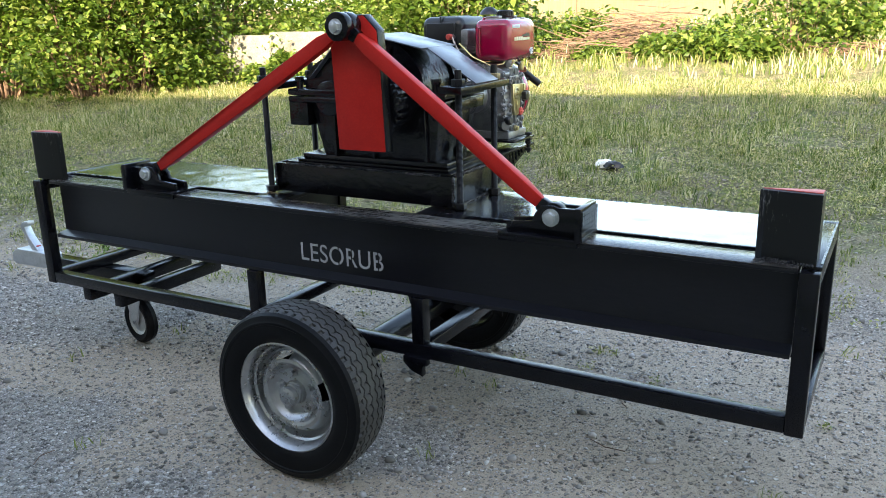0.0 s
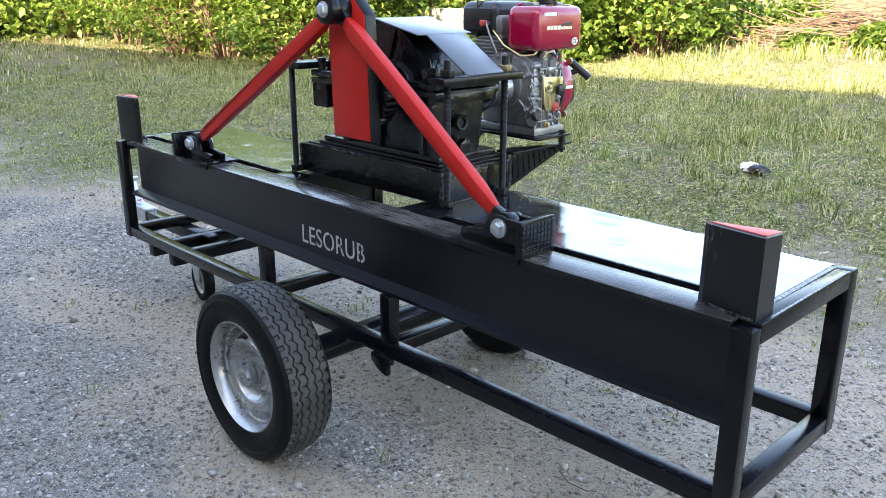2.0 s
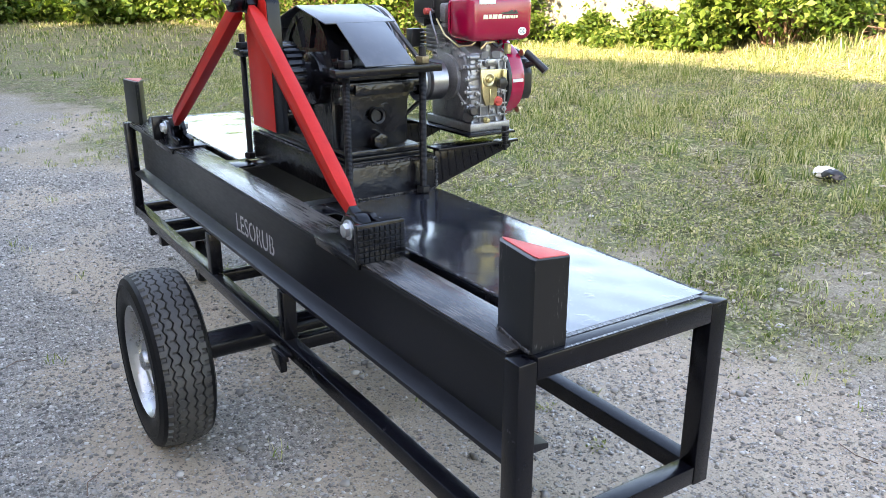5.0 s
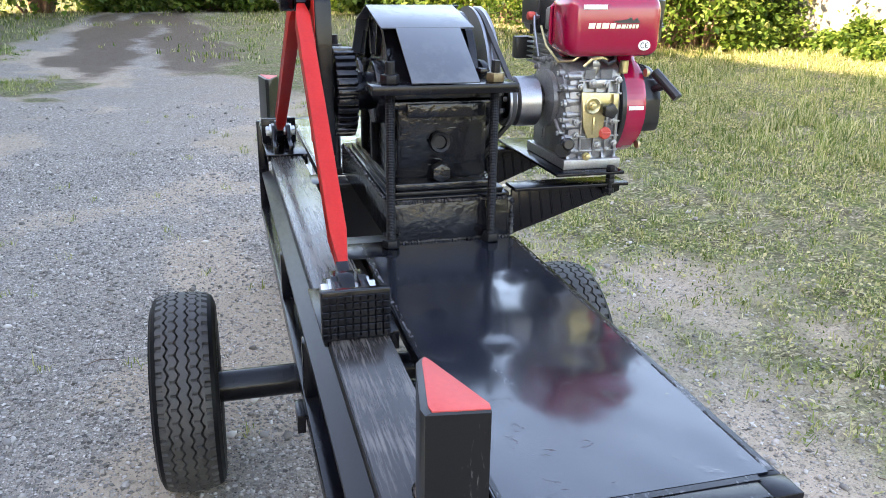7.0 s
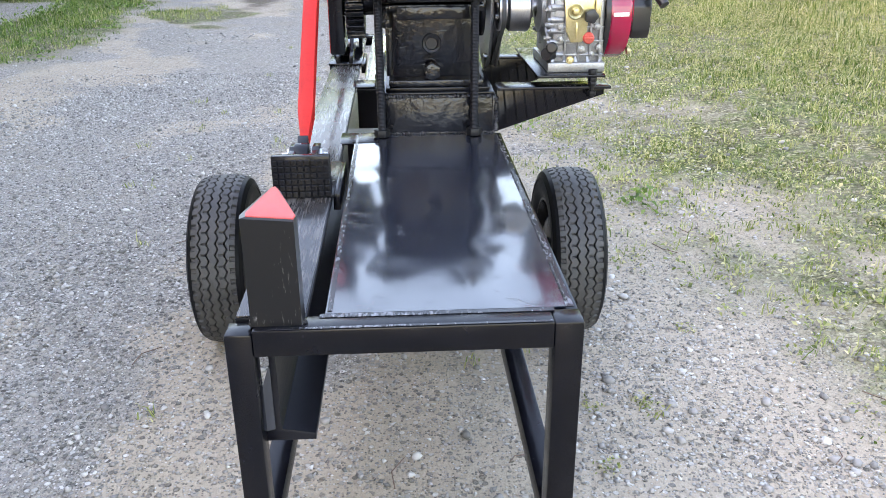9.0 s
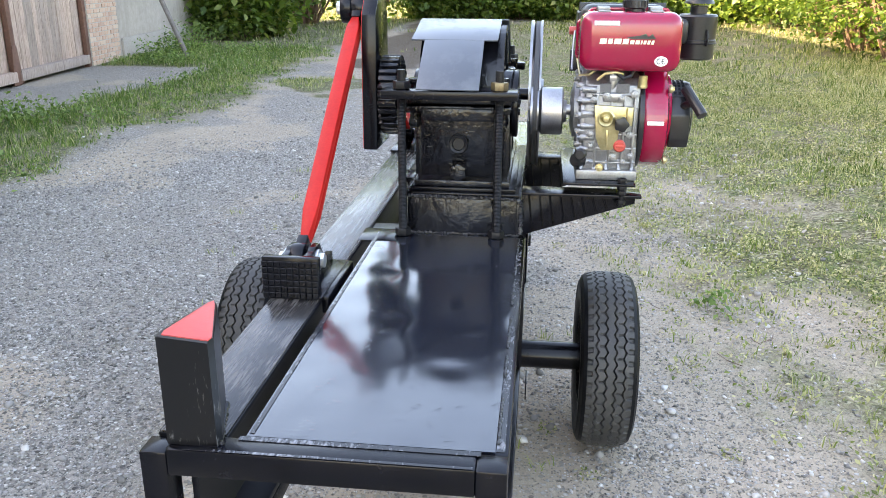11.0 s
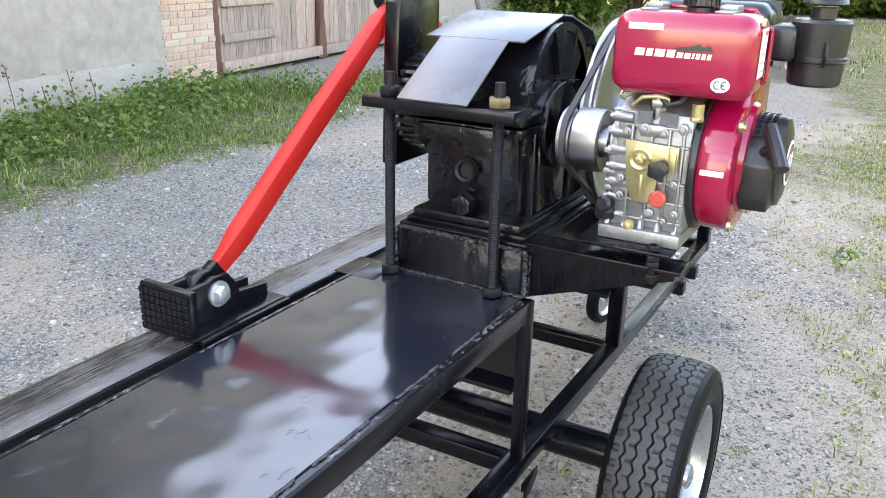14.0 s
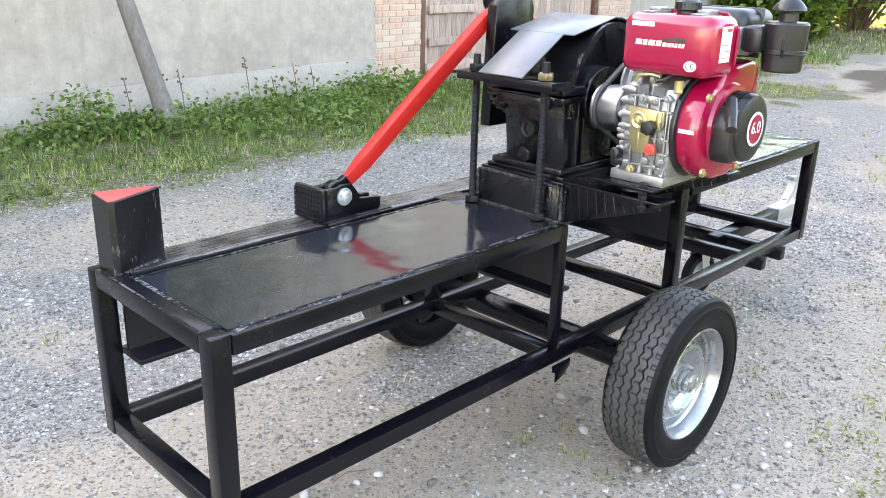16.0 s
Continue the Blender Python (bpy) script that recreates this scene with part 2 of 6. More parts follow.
# ---- the trailer ----
TOP = 0.795
XR, XF = -0.110, -3.290
YN, YF = 2.246, 2.844
YC = 2.54
trailer = thing("splitter_trailer", "long black steel log splitter trailer standing on gravel", "trailer", (-1.59, YC, 0))


def tube(name, *dims, mat=BLACK, label=""):
    return part(name, box(B(), *dims, 0.004, 2), mat, trailer, label)


# legs, lower rails and cross members
for x0 in (XR - 0.05, XF):
    tube("leg", x0, x0 + 0.05, YN, YN + 0.046, 0.322, TOP - 0.003)
    tube("leg", x0, x0 + 0.05, YF - 0.05, YF, 0.322, TOP + 0.003)
    tube("cross_bar", x0 + 0.001, x0 + 0.049, YN + 0.05, YF - 0.05, 0.326, 0.374)
    tube("top_cross_bar", x0, x0 + 0.05, YN + 0.046, YF - 0.05, TOP - 0.046, TOP + 0.004)
for y0 in (YN, YF - 0.05):
    tube("lower_rail", XF + 0.05, XR - 0.05, y0 + 0.001, y0 + 0.049, 0.327, 0.375)
for xa, w in ((-1.36, 0.030), (-2.088, 0.046)):
    tube("upright", xa + 0.008, xa + 0.056, YN + 0.003, YN + 0.049, 0.376, 0.541)
    tube("upright", xa + 0.056 - w, xa + 0.056, YF + 0.002 - w, YF + 0.002, 0.376, TOP - 0.003)
    tube("cross_bar", xa + 0.008, xa + 0.058, YN + 0.05, YF - 0.05, 0.329, 0.373)
for ya, yb in ((YN - 0.02, YN - 0.008), (YF + 0.008, YF + 0.02)):
    part("spring_plate", prism(B(), [(-1.375, 0.335), (-1.282, 0.335), (-1.282, 0.312), (-1.300, 0.306), (-1.300, 0.270), (-1.345, 0.285), (-1.375, 0.312)], "y", ya + 0.008 if ya > 2.5 else ya, yb if ya > 2.5 else yb + 0.01, 0.001), BLACK, trailer)
for xa in (-3.07, -2.87):
    tube("cross_bar", xa, xa + 0.05, YN + 0.01, YF + 0.01, 0.268, 0.326)

# the main beam
part("i_beam", prism(B(), [(2.256, TOP), (2.377, TOP), (2.377, TOP - 0.011), (2.317, TOP - 0.02), (2.317, 0.568), (2.377, 0.556), (2.377, 0.543), (2.256, 0.543), (2.256, 0.556), (2.305, 0.568), (2.305, TOP - 0.02), (2.256, TOP - 0.011)], "x", -3.19, -0.165, 0.0012), BLACK_WEB, trailer)
part("beam_top_strip", box(B(), -3.19, -0.165, 2.258, 2.375, TOP + 0.0005, TOP + 0.0045, 0.001), RAILTOP, trailer, "rubbed and scratched running strip on the beam")

# cross beams under the gearbox stand
for xc in (-1.365, -2.05):
    part("cross_beam", prism(B(), [(xc - 0.055, TOP - 0.004), (xc + 0.055, TOP - 0.004), (xc + 0.055, TOP - 0.016), (xc + 0.006, TOP - 0.022), (xc + 0.006, 0.566), (xc + 0.055, 0.556), (xc + 0.055, 0.544), (xc - 0.055, 0.544), (xc - 0.055, 0.556), (xc - 0.006, 0.566), (xc - 0.006, TOP - 0.022), (xc - 0.055, TOP - 0.016)], "y", 2.379, 2.806, 0.001), BLACK_WEB, trailer)

# small knocks in the deck sheet
KNOCKS = ((-0.674, 2.575, 0.030, 0.0022), (-0.947, 2.508, 0.024, 0.0016), (-0.45, 2.71, 0.035, 0.0014), (-1.02, 2.72, 0.03, 0.0012), (-2.7, 2.6, 0.035, 0.0018))


def dent(x, y):
    return -sum(d * math.exp(-((x - kx) ** 2 + (y - ky) ** 2) / r ** 2) for kx, ky, r, d in KNOCKS)


# decks: sheet, side tubes and weld beads
for x0, x1 in ((-1.31, XR - 0.052), (XF + 0.052, -2.105)):
    tube("deck_side_tube", x0, x1, YF - 0.05, YF, TOP - 0.05, TOP)
    tube("deck_inner_angle", x0, x1, 2.408, 2.43, TOP - 0.03, TOP)
    bm = B()
    nx, ny = 60, 22
    xa, xb = (x0, x1 - 0.003) if x0 > -2 else (x0 + 0.003, x1)
    grid = [[bm.verts.new((xa + (xb - xa) * i / nx, 2.409 + (2.822 - 2.409) * j / ny, TOP + 0.0045 + (0.0011 * noise.noise((i * 0.2 + x0 * 7, j * 0.25, 2.0)) + dent(xa + (xb - xa) * i / nx, 2.409 + (2.822 - 2.409) * j / ny) if 0 < i < nx and 0 < j < ny else 0))) for j in range(ny + 1)] for i in range(nx + 1)]
    for i in range(nx):
        for j in range(ny):
            bm.faces.new((grid[i][j], grid[i + 1][j], grid[i + 1][j + 1], grid[i][j + 1]))
    low = bmesh.ops.extrude_face_region(bm, geom=bm.faces[:])
    for v in low["geom"]:
        if isinstance(v, bmesh.types.BMVert):
            v.co.z = TOP + 0.0005
    bmesh.ops.recalc_face_normals(bm, faces=bm.faces[:])
    part("deck_sheet", bm, DECK, trailer, "glossy dented black deck sheet", 60)
    part("rubbed_edge", box(B(), x0 + 0.01, x1 - 0.01, 2.8232, 2.8372, TOP + 0.0004, TOP + 0.0012, 0.0002, 1), EDGE_WEAR, trailer, "rubbed silvery paint along the deck edge")
    part("rubbed_edge", box(B(), x0 + 0.01, x1 - 0.01, 2.412, 2.420, TOP + 0.0054, TOP + 0.0062, 0.0002, 1), EDGE_WEAR, trailer, "rubbed silvery paint along the deck edge")
    y = 2.825
    x = x0 + 0.02
    while x < x1 - 0.05:
        ln = random.uniform(0.05, 0.16)
        part("weld_bead", weld_bead(B(), (x, y, TOP + 0.003), (min(x + ln, x1), y, TOP + 0.003), 0.0032), WELD, trailer)
        x += ln + random.uniform(0.02, 0.09)
    xe = x1 + 0.015 if x0 > -2 else x0 - 0.015
for x0, x1 in ((-1.335, -1.217), (-2.115, -1.985)):
    tube("bridge_plate", x0, x1, 2.366, 2.484 if x0 > -2 else 2.45, TOP + 0.001, TOP + 0.0055)


def wedge(flip):
    """A red-topped splitting wedge with its edge towards the middle of the beam; the nose is bevelled down at the top."""
    def px(x):
        return x if not flip else -3.405 - x
    top = 0.9895 if not flip else 1.0
    foot = [(-0.126, 2.290), (-0.126, 2.374), (-0.142, 2.378), (-0.266, 2.336), (-0.283, 2.325), (-0.266, 2.312), (-0.142, 2.288)]
    crown = [(-0.128, 2.299), (-0.128, 2.3745), (-0.142, 2.3765), (-0.266, 2.332), (-0.277, 2.326), (-0.266, 2.320), (-0.142, 2.297)]
    if flip:
        foot, crown = [(x, y - 0.02) for x, y in foot], [(x, y - 0.02) for x, y in crown]
    bm = B()
    rows = [[bm.verts.new((px(x), y, z - tip * 0.085 * (y - 2.332))) for x, y in ring] for ring, z, tip in ((foot, TOP + 0.004, 0), (foot, top - 0.003, 1), (crown, top, 1))]
    for a, c in zip(rows, rows[1:]):
        for k in range(7):
            bm.faces.new((a[k], a[(k + 1) % 7], c[(k + 1) % 7], c[k]))
    bm.faces.new(rows[0][::-1])
    bm.faces.new(rows[-1])
    bmesh.ops.recalc_face_normals(bm, faces=bm.faces[:])
    w = part("splitting_wedge", bm, SCRATCHED, trailer, "scratched black splitting wedge")
    cover = part("wedge_top", prism(B(), [(px(x * 0.994 - 0.001), 2.326 + (y - 2.326) * 0.985) for x, y in crown], "z", top - 0.001, top + 0.002, 0.0004), RED_TOP, w, "red painted top face")
    for v in cover.data.vertices:
        v.co.z -= 0.085 * (v.co.y - 2.332)
    for a, b in (((-0.132, 2.289), (-0.262, 2.312)), ((-0.132, 2.376), (-0.262, 2.338))):
        part("weld_bead", weld_bead(B(), (px(a[0]), a[1], TOP + 0.006), (px(b[0]), b[1], TOP + 0.006), 0.006), WELD, w)


wedge(False)
wedge(True)

# lettering on the web
cu = bpy.data.curves.new("stencil", "FONT")
cu.body, cu.size, cu.extrude, cu.space_character = "LESORUB", 0.092, 0.0004, 1.06
tmp = new("stencil_lettering", cu)
bpy.context.view_layer.update()
me = bpy.data.meshes.new_from_object(tmp.evaluated_get(bpy.context.evaluated_depsgraph_get()))
bpy.data.objects.remove(tmp)
xs = [v.co.x for v in me.vertices]
ys = [v.co.y for v in me.vertices]
sx, sz = 0.36 / (max(xs) - min(xs)), 0.068 / (max(ys) - min(ys))
for v in me.vertices:
    u, w, d = (v.co.x - min(xs)) * sx, (v.co.y - min(ys)) * sz, v.co.z
    v.co = (-1.852 + u, 2.3040 - d, 0.596 + w)
me.materials.clear()
me.materials.append(STENCIL)
letters = place(new("stencil_lettering", me), trailer)
letters["label"] = "pale grey stencilled lettering on the beam"
for k in (0.472, 0.63, 0.945):
    xk = -1.852 + 0.36 * k
    part("stencil_gap", box(B(), xk - 0.0022, xk + 0.0022, 2.3024, 2.3032, 0.59, 0.67, 0), BLACK_WEB, letters)

# rubbed paint along the seam of the rear cross bar
part("rubbed_edge", box(B(), -0.1625, -0.150, 2.40, 2.80, TOP + 0.0044, TOP + 0.0052, 0.0002, 1), EDGE_WEAR, trailer, "rubbed silvery paint along the deck seam")
part("rubbed_edge", box(B(), -0.118, -0.1115, 2.32, 2.79, TOP + 0.0044, TOP + 0.0052, 0.0002, 1), EDGE_WEAR, trailer, "rubbed silvery paint along the bar edge")

# axle and wheels
part("axle", cyl(B(), (-1.59, 2.0, 0.290), (-1.59, 3.06, 0.290), 0.047, seg=32), BLACK, trailer, "black round axle tube")
R = 0.293


def tyre_mesh():
    """Tyre about the y axis, tread with zigzag grooves and shoulder blocks."""
    nu, nv = 400, 140
    prof = []
    for j in range(nv + 1):
        s = -1 + 2 * j / nv
        prof.append((s * 0.070, R - 0.008 * abs(s) ** 3))
    verts, faces = [], []
    teeth = 50
    for i in range(nu):
        a = 2 * math.pi * i / nu
        ph = a * teeth / (2 * math.pi)
        tri = abs((ph % 1.0) - 0.5) * 4 - 1
        for s, r in prof:
            d = 0.0
            for g in (-0.042, -0.0142, 0.0142, 0.042):
                if abs(s - (g + 0.0046 * tri)) < 0.0017:
                    d = 0.011
            if abs(s) > 0.054 and (ph % 1.0) < 0.26:
                d = max(d, 0.007)
            if abs(abs(s) - 0.028) < 0.006 and 0.4 < (ph % 1.0) < 0.52:
                d = max(d, 0.004)
            verts.append(((r - d) * math.cos(a), s, (r - d) * math.sin(a)))
    n = nv + 1
    for i in range(nu):
        k = (i + 1) % nu
        for j in range(nv):
            faces.append((i * n + j, i * n + j + 1, k * n + j + 1, k * n + j))
    return verts, faces


tv, tf = tyre_mesh()
SIDE = [(0.2843, 0.0700), (0.2778, 0.0810), (0.2692, 0.0850), (0.2627, 0.0870), (0.2583, 0.0900), (0.2507, 0.0905), (0.2486, 0.0880), (0.2291, 0.0900), (0.2074, 0.0870), (0.1933, 0.0810), (0.1868, 0.0750), (0.1814, 0.0700), (0.1760, 0.0540)]


def road_wheel(y, out):
    """Wheel whose outer side faces along out (-1 or +1)."""
    c = Vector((-1.59, y, 0.290))
    ax = (0, out, 0)
    wheel = place(tagged(new("wheel"), "road wheel with silver steel rim and worn tyre"), None)
    wheel.location = c
    wheel.parent = trailer
    wheel.matrix_parent_inverse = parent_matrix(trailer).inverted()
    tread = raw("tread", [(v[0] + c.x, v[1] + c.y, v[2] + c.z) for v in tv], tf, RUBBER, wheel, 25)
    tread["label"] = "worn zigzag tread"
    bm = B()
    lathe(bm, SIDE, c, ax, 96)
    lathe(bm, SIDE, c, (0, -out, 0), 96)
    part("sidewall", bm, SIDEWALL, wheel, "black tyre sidewall")
    prof = [(0.176, 0.058), (0.187, 0.070), (0.188, 0.078), (0.183, 0.080), (0.177, 0.070), (0.171, 0.060), (0.167, 0.036), (0.160, 0.030), (0.153, 0.012), (0.147, 0.006), (0.139, 0.012), (0.130, 0.034), (0.121, 0.045), (0.111, 0.048), (0.101, 0.042), (0.091, 0.024), (0.079, 0.015), (0.054, 0.016), (0.042, 0.022), (0.0, 0.024)]
    part("rim", lathe(B(), prof, c, ax, 80, lambda k, i: k in (10, 11) and i % 20 < 6), RIM, wheel, "silver painted steel rim")
    part("rim_barrel", lathe(B(), [(0.176, 0.058), (0.168, 0.03), (0.165, -0.03), (0.176, -0.06), (0.187, -0.072), (0.187, -0.078), (0.178, -0.078), (0.16, -0.03), (0.157, 0.02)], c, ax, 64), BLACK, wheel)
    part("brake_drum", lathe(B(), [(0.0, 0.0), (0.10, 0.0), (0.115, -0.008), (0.115, -0.06), (0.09, -0.07), (0.0, -0.07)], c, ax, 48), BLACK, wheel)
    part("hub_cap", lathe(B(), [(0.042, 0.020), (0.038, 0.034), (0.034, 0.036), (0.034, 0.040), (0.038, 0.042), (0.036, 0.050), (0.031, 0.052), (0.031, 0.056), (0.034, 0.058), (0.031, 0.070), (0.020, 0.076), (0.0, 0.077)], c, ax, 36), RIM, wheel)
    for k in range(5):
        a = 2 * math.pi * k / 5 + 0.4
        o = c + Vector((0.064 * math.cos(a), 0, 0.064 * math.sin(a)))
        bm = B()
        cyl(bm, o + Vector((0, out * 0.012, 0)), o + Vector((0, out * 0.021, 0)), 0.013, seg=16)
        hexa(bm, o + Vector((0, out * 0.019, 0)), o + Vector((0, out * 0.037, 0)), 0.0105)
        part("wheel_nut", bm, RIM, wheel)


road_wheel(1.935, -1)
road_wheel(3.118, 1)

# drawbar, coupling and jockey wheel
tube("drawbar", -3.66, -2.965, 2.508, 2.572, 0.2665, 0.3255)
coupling = part("coupling", prism(B(), [(-3.64, 0.262), (-3.64, 0.336), (-3.78, 0.34), (-3.90, 0.338), (-3.945, 0.315), (-3.95, 0.265), (-3.90, 0.255), (-3.72, 0.258)], "y", 2.503, 2.577, 0.006), ZINC, trailer, "galvanised ball coupling")
part("coupling_handle", prism(B(), [(-3.80, 0.335), (-3.83, 0.40), (-3.865, 0.455), (-3.845, 0.482), (-3.80, 0.486), (-3.80, 0.468), (-3.835, 0.455), (-3.81, 0.405), (-3.76, 0.35), (-3.75, 0.335)], "y", 2.52, 2.56, 0.003), ZINC, coupling)
part("safety_catch", box(B(), -3.80, -3.765, 2.525, 2.555, 0.338, 0.362, 0.004), RED_BUTTON, coupling, "small red safety catch")
jockey = place(tagged(new("jockey_wheel"), "small jockey wheel with black tyre and zinc fork"), None)
jockey.location = (-2.985, 2.48, 0.1)
jockey.parent = trailer
jockey.matrix_parent_inverse = parent_matrix(trailer).inverted()
JC = (-2.99, 2.478, 0.108)
part("jockey_tyre", lathe(B(), [(0.068, -0.02), (0.09, -0.027), (0.103, -0.022), (0.108, 0.0), (0.103, 0.022), (0.09, 0.027), (0.068, 0.02)], JC, (0.16, 1, 0), 40), SIDEWALL, jockey)
part("jockey_rim", lathe(B(), [(0.0, 0.022), (0.022, 0.024), (0.026, 0.012), (0.055, 0.010), (0.068, 0.021), (0.072, 0.021), (0.06, 0.0), (0.072, -0.021), (0.055, -0.012), (0.02, -0.022), (0.0, -0.022)], JC, (0.16, 1, 0), 32), ZINC, jockey)
for s in (-1, 1):
    yy = 2.478 + s * 0.033
    part("jockey_fork", prism(B(), [(-3.005, 0.09), (-2.975, 0.09), (-2.94, 0.235), (-3.04, 0.235)], "y", yy - 0.002, yy + 0.002, 0.0005), ZINC, jockey)
bm = B()
box(bm, -3.06, -2.92, 2.42, 2.545, 0.233, 0.241, 0.002)
cyl(bm, (-2.99, 2.478, 0.241), (-2.99, 2.478, 0.258), 0.045, seg=28)
box(bm, -3.06, -2.92, 2.42, 2.56, 0.256, 0.267, 0.002)
part("jockey_plate", bm, ZINC, jockey)
bm = B()
cyl(bm, (-2.99, 2.435, 0.108), (-2.99, 2.52, 0.108), 0.008, seg=12)
part("jockey_bolt", bm, STEEL, jockey)

# engine arms welded to the stand
for xw, dz in ((-1.325, 0.0), (-1.72, 0.02)):
    arm = part("engine_arm", prism(B(), [(2.83, 0.80), (2.83, 0.927 + dz), (3.15, 0.927 + dz), (3.15, 0.907 + dz)], "x", xw - 0.006, xw + 0.006, 0.001), BLACK, trailer)
    part("arm_flange", box(B(), xw - 0.05, xw + 0.03, 2.83, 3.165, 0.927 + dz, 0.936 + dz, 0.002), BLACK, arm)
    bm = B()
    for k in range(9):
        yk = 2.85 + 0.03 * k
        zb = 0.80 + (0.907 - 0.80) * (yk + 0.02 - 2.83) / 0.32
        pipe(bm, [(xw + 0.0065, yk, 0.922 + dz), (xw + 0.0065, yk + 0.012, zb + 0.008)], 0.0028, 6)
    weld_bead(bm, (xw + 0.006, 2.832, 0.80), (xw + 0.006, 2.832, 0.9 + dz), 0.005)
    part("arm_rib", bm, BLACK, arm)
for xw in (-1.297, -1.70):
    bm = B()
    zl = 0.922 if xw > -1.5 else 0.942
    cyl(bm, (xw, 3.108, zl - 0.02), (xw, 3.108, 0.985), 0.007, seg=14)
    for z in (zl - 0.012, zl + 0.016, 0.951, 0.973):
        hexa(bm, (xw, 3.108, z), (xw, 3.108, z + 0.012), 0.0135)
    part("belt_tension_bolt", bm, THREAD, trailer)

# ---- gearbox stand ----
stand = thing("gearbox_stand", "black welded box stand carrying the gearbox on the trailer", "stand", (-1.7, 2.66, TOP))
bm = B()
for dims in ((-2.10, -1.31, 2.487, 2.499), (-2.10, -1.31, 2.816, 2.828), (-2.10, -2.088, 2.499, 2.816), (-1.322, -1.31, 2.499, 2.816)):
    box(bm, *dims, TOP + 0.0065, 0.911, 0.002)
part("box_wall", bm, BLACK_CAST, stand)
part("top_plate", box(B(), -2.045, -1.318, 2.492, 2.823, 0.9112, 0.921, 0.002), BLACK, stand)
part("top_plate", box(B(), -2.00, -1.335, 2.502, 2.81, 0.9212, 0.932, 0.002), BLACK, stand)
for p0, p1, r0 in [((xe, y, TOP + 0.01), (xe, y, 0.908), 0.0065) for y in (2.487, 2.828) for xe in (-1.309, -2.101)] + [((-1.309, 2.49, TOP + 0.007), (-1.309, 2.825, TOP + 0.007), 0.004), ((-1.311, 2.5, 0.912), (-1.311, 2.815, 0.909), 0.006), ((-1.36, 2.486, 0.912), (-2.04, 2.486, 0.912), 0.004)]:
    part("weld_bead", weld_bead(B(), p0, p1, r0, 0.008, 0.0025), WELD, stand)

# ---- gearbox ----
gear = thing("gear_reducer", "heavy black painted cast iron gear reducer clamped on its stand", "gearbox", (-1.66, 2.65, 0.932))
part("lower_housing", prism(B(), [(-1.885, 0.948), (-1.40, 0.948), (-1.375, 1.16), (-1.945, 1.16)], "y", 2.525, 2.765, 0.008), BLACK_CAST, gear)
part("foot_flange", box(B(), -1.98, -1.345, 2.512, 2.792, 0.9325, 0.952, 0.004), BLACK_CAST, gear)
bm = B()
box(bm, -2.015, -1.335, 2.488, 2.792, 1.148, 1.170, 0.005)
box(bm, -2.015, -1.335, 2.488, 2.792, 1.174, 1.197, 0.005)
part("split_flange", bm, BLACK_CAST, gear)
# upper case: two barrels with rims and ribs
bm = B()
prism(bm, circle_pts(-1.622, 1.185, 0.182, 0, 180, 36), "y", 2.521, 2.756)
prism(bm, circle_pts(-1.83, 1.185, 0.125, 0, 180, 28), "y", 2.521, 2.756)
for y0, y1 in ((2.515, 2.535), (2.742, 2.762)):
    outer, inner = circle_pts(-1.622, 1.185, 0.193, 0, 180, 32), circle_pts(-1.622, 1.185, 0.172, 180, 0, 32)
    for k in range(32):
        prism(bm, [outer[k], outer[k + 1], inner[31 - k], inner[32 - k]], "y", y0, y1)
    for a in (70, 114):
        ca, sa = math.cos(radians(a)), math.sin(radians(a))
        n = (-sa * 0.005, ca * 0.005)
        p, q = (-1.622 + ca * 0.08, 1.185 + sa * 0.08), (-1.622 + ca * 0.187, 1.185 + sa * 0.187)
        prism(bm, [(p[0] + n[0], p[1] + n[1]), (q[0] + n[0], q[1] + n[1]), (q[0] - n[0], q[1] - n[1]), (p[0] - n[0], p[1] - n[1])], "y", y0 - 0.004, y1 + 0.004)
part("upper_housing", bm, BLACK_CAST, gear)
# bearing bosses and caps
for xb, r, ys in ((-1.55, 0.085, (2.49, 2.79)), (-1.83, 0.065, (2.495, 2.785))):
    part("bearing_boss", cyl(B(), (xb, ys[0], 1.165), (xb, ys[1], 1.165), r, seg=40, bev=0.006), BLACK_CAST, gear)
part("bearing_cap", cyl(B(), (-1.53, 2.788, 1.152), (-1.53, 2.806, 1.152), 0.100, seg=48, bev=0.003), BLACK, gear, "plain black round bearing cap")
bm = B()
for a in range(0, 360, 60):
    hexa(bm, (-1.53 + 0.03 * math.cos(radians(a)), 2.805, 1.152 + 0.03 * math.sin(radians(a))), (-1.53 + 0.03 * math.cos(radians(a)), 2.812, 1.152 + 0.03 * math.sin(radians(a))), 0.007)
part("cap_screw", bm, BLACK, gear)
part("bearing_pedestal", box(B(), -1.615, -1.455, 2.764, 2.787, 0.953, 1.146, 0.008), BLACK_CAST, gear)
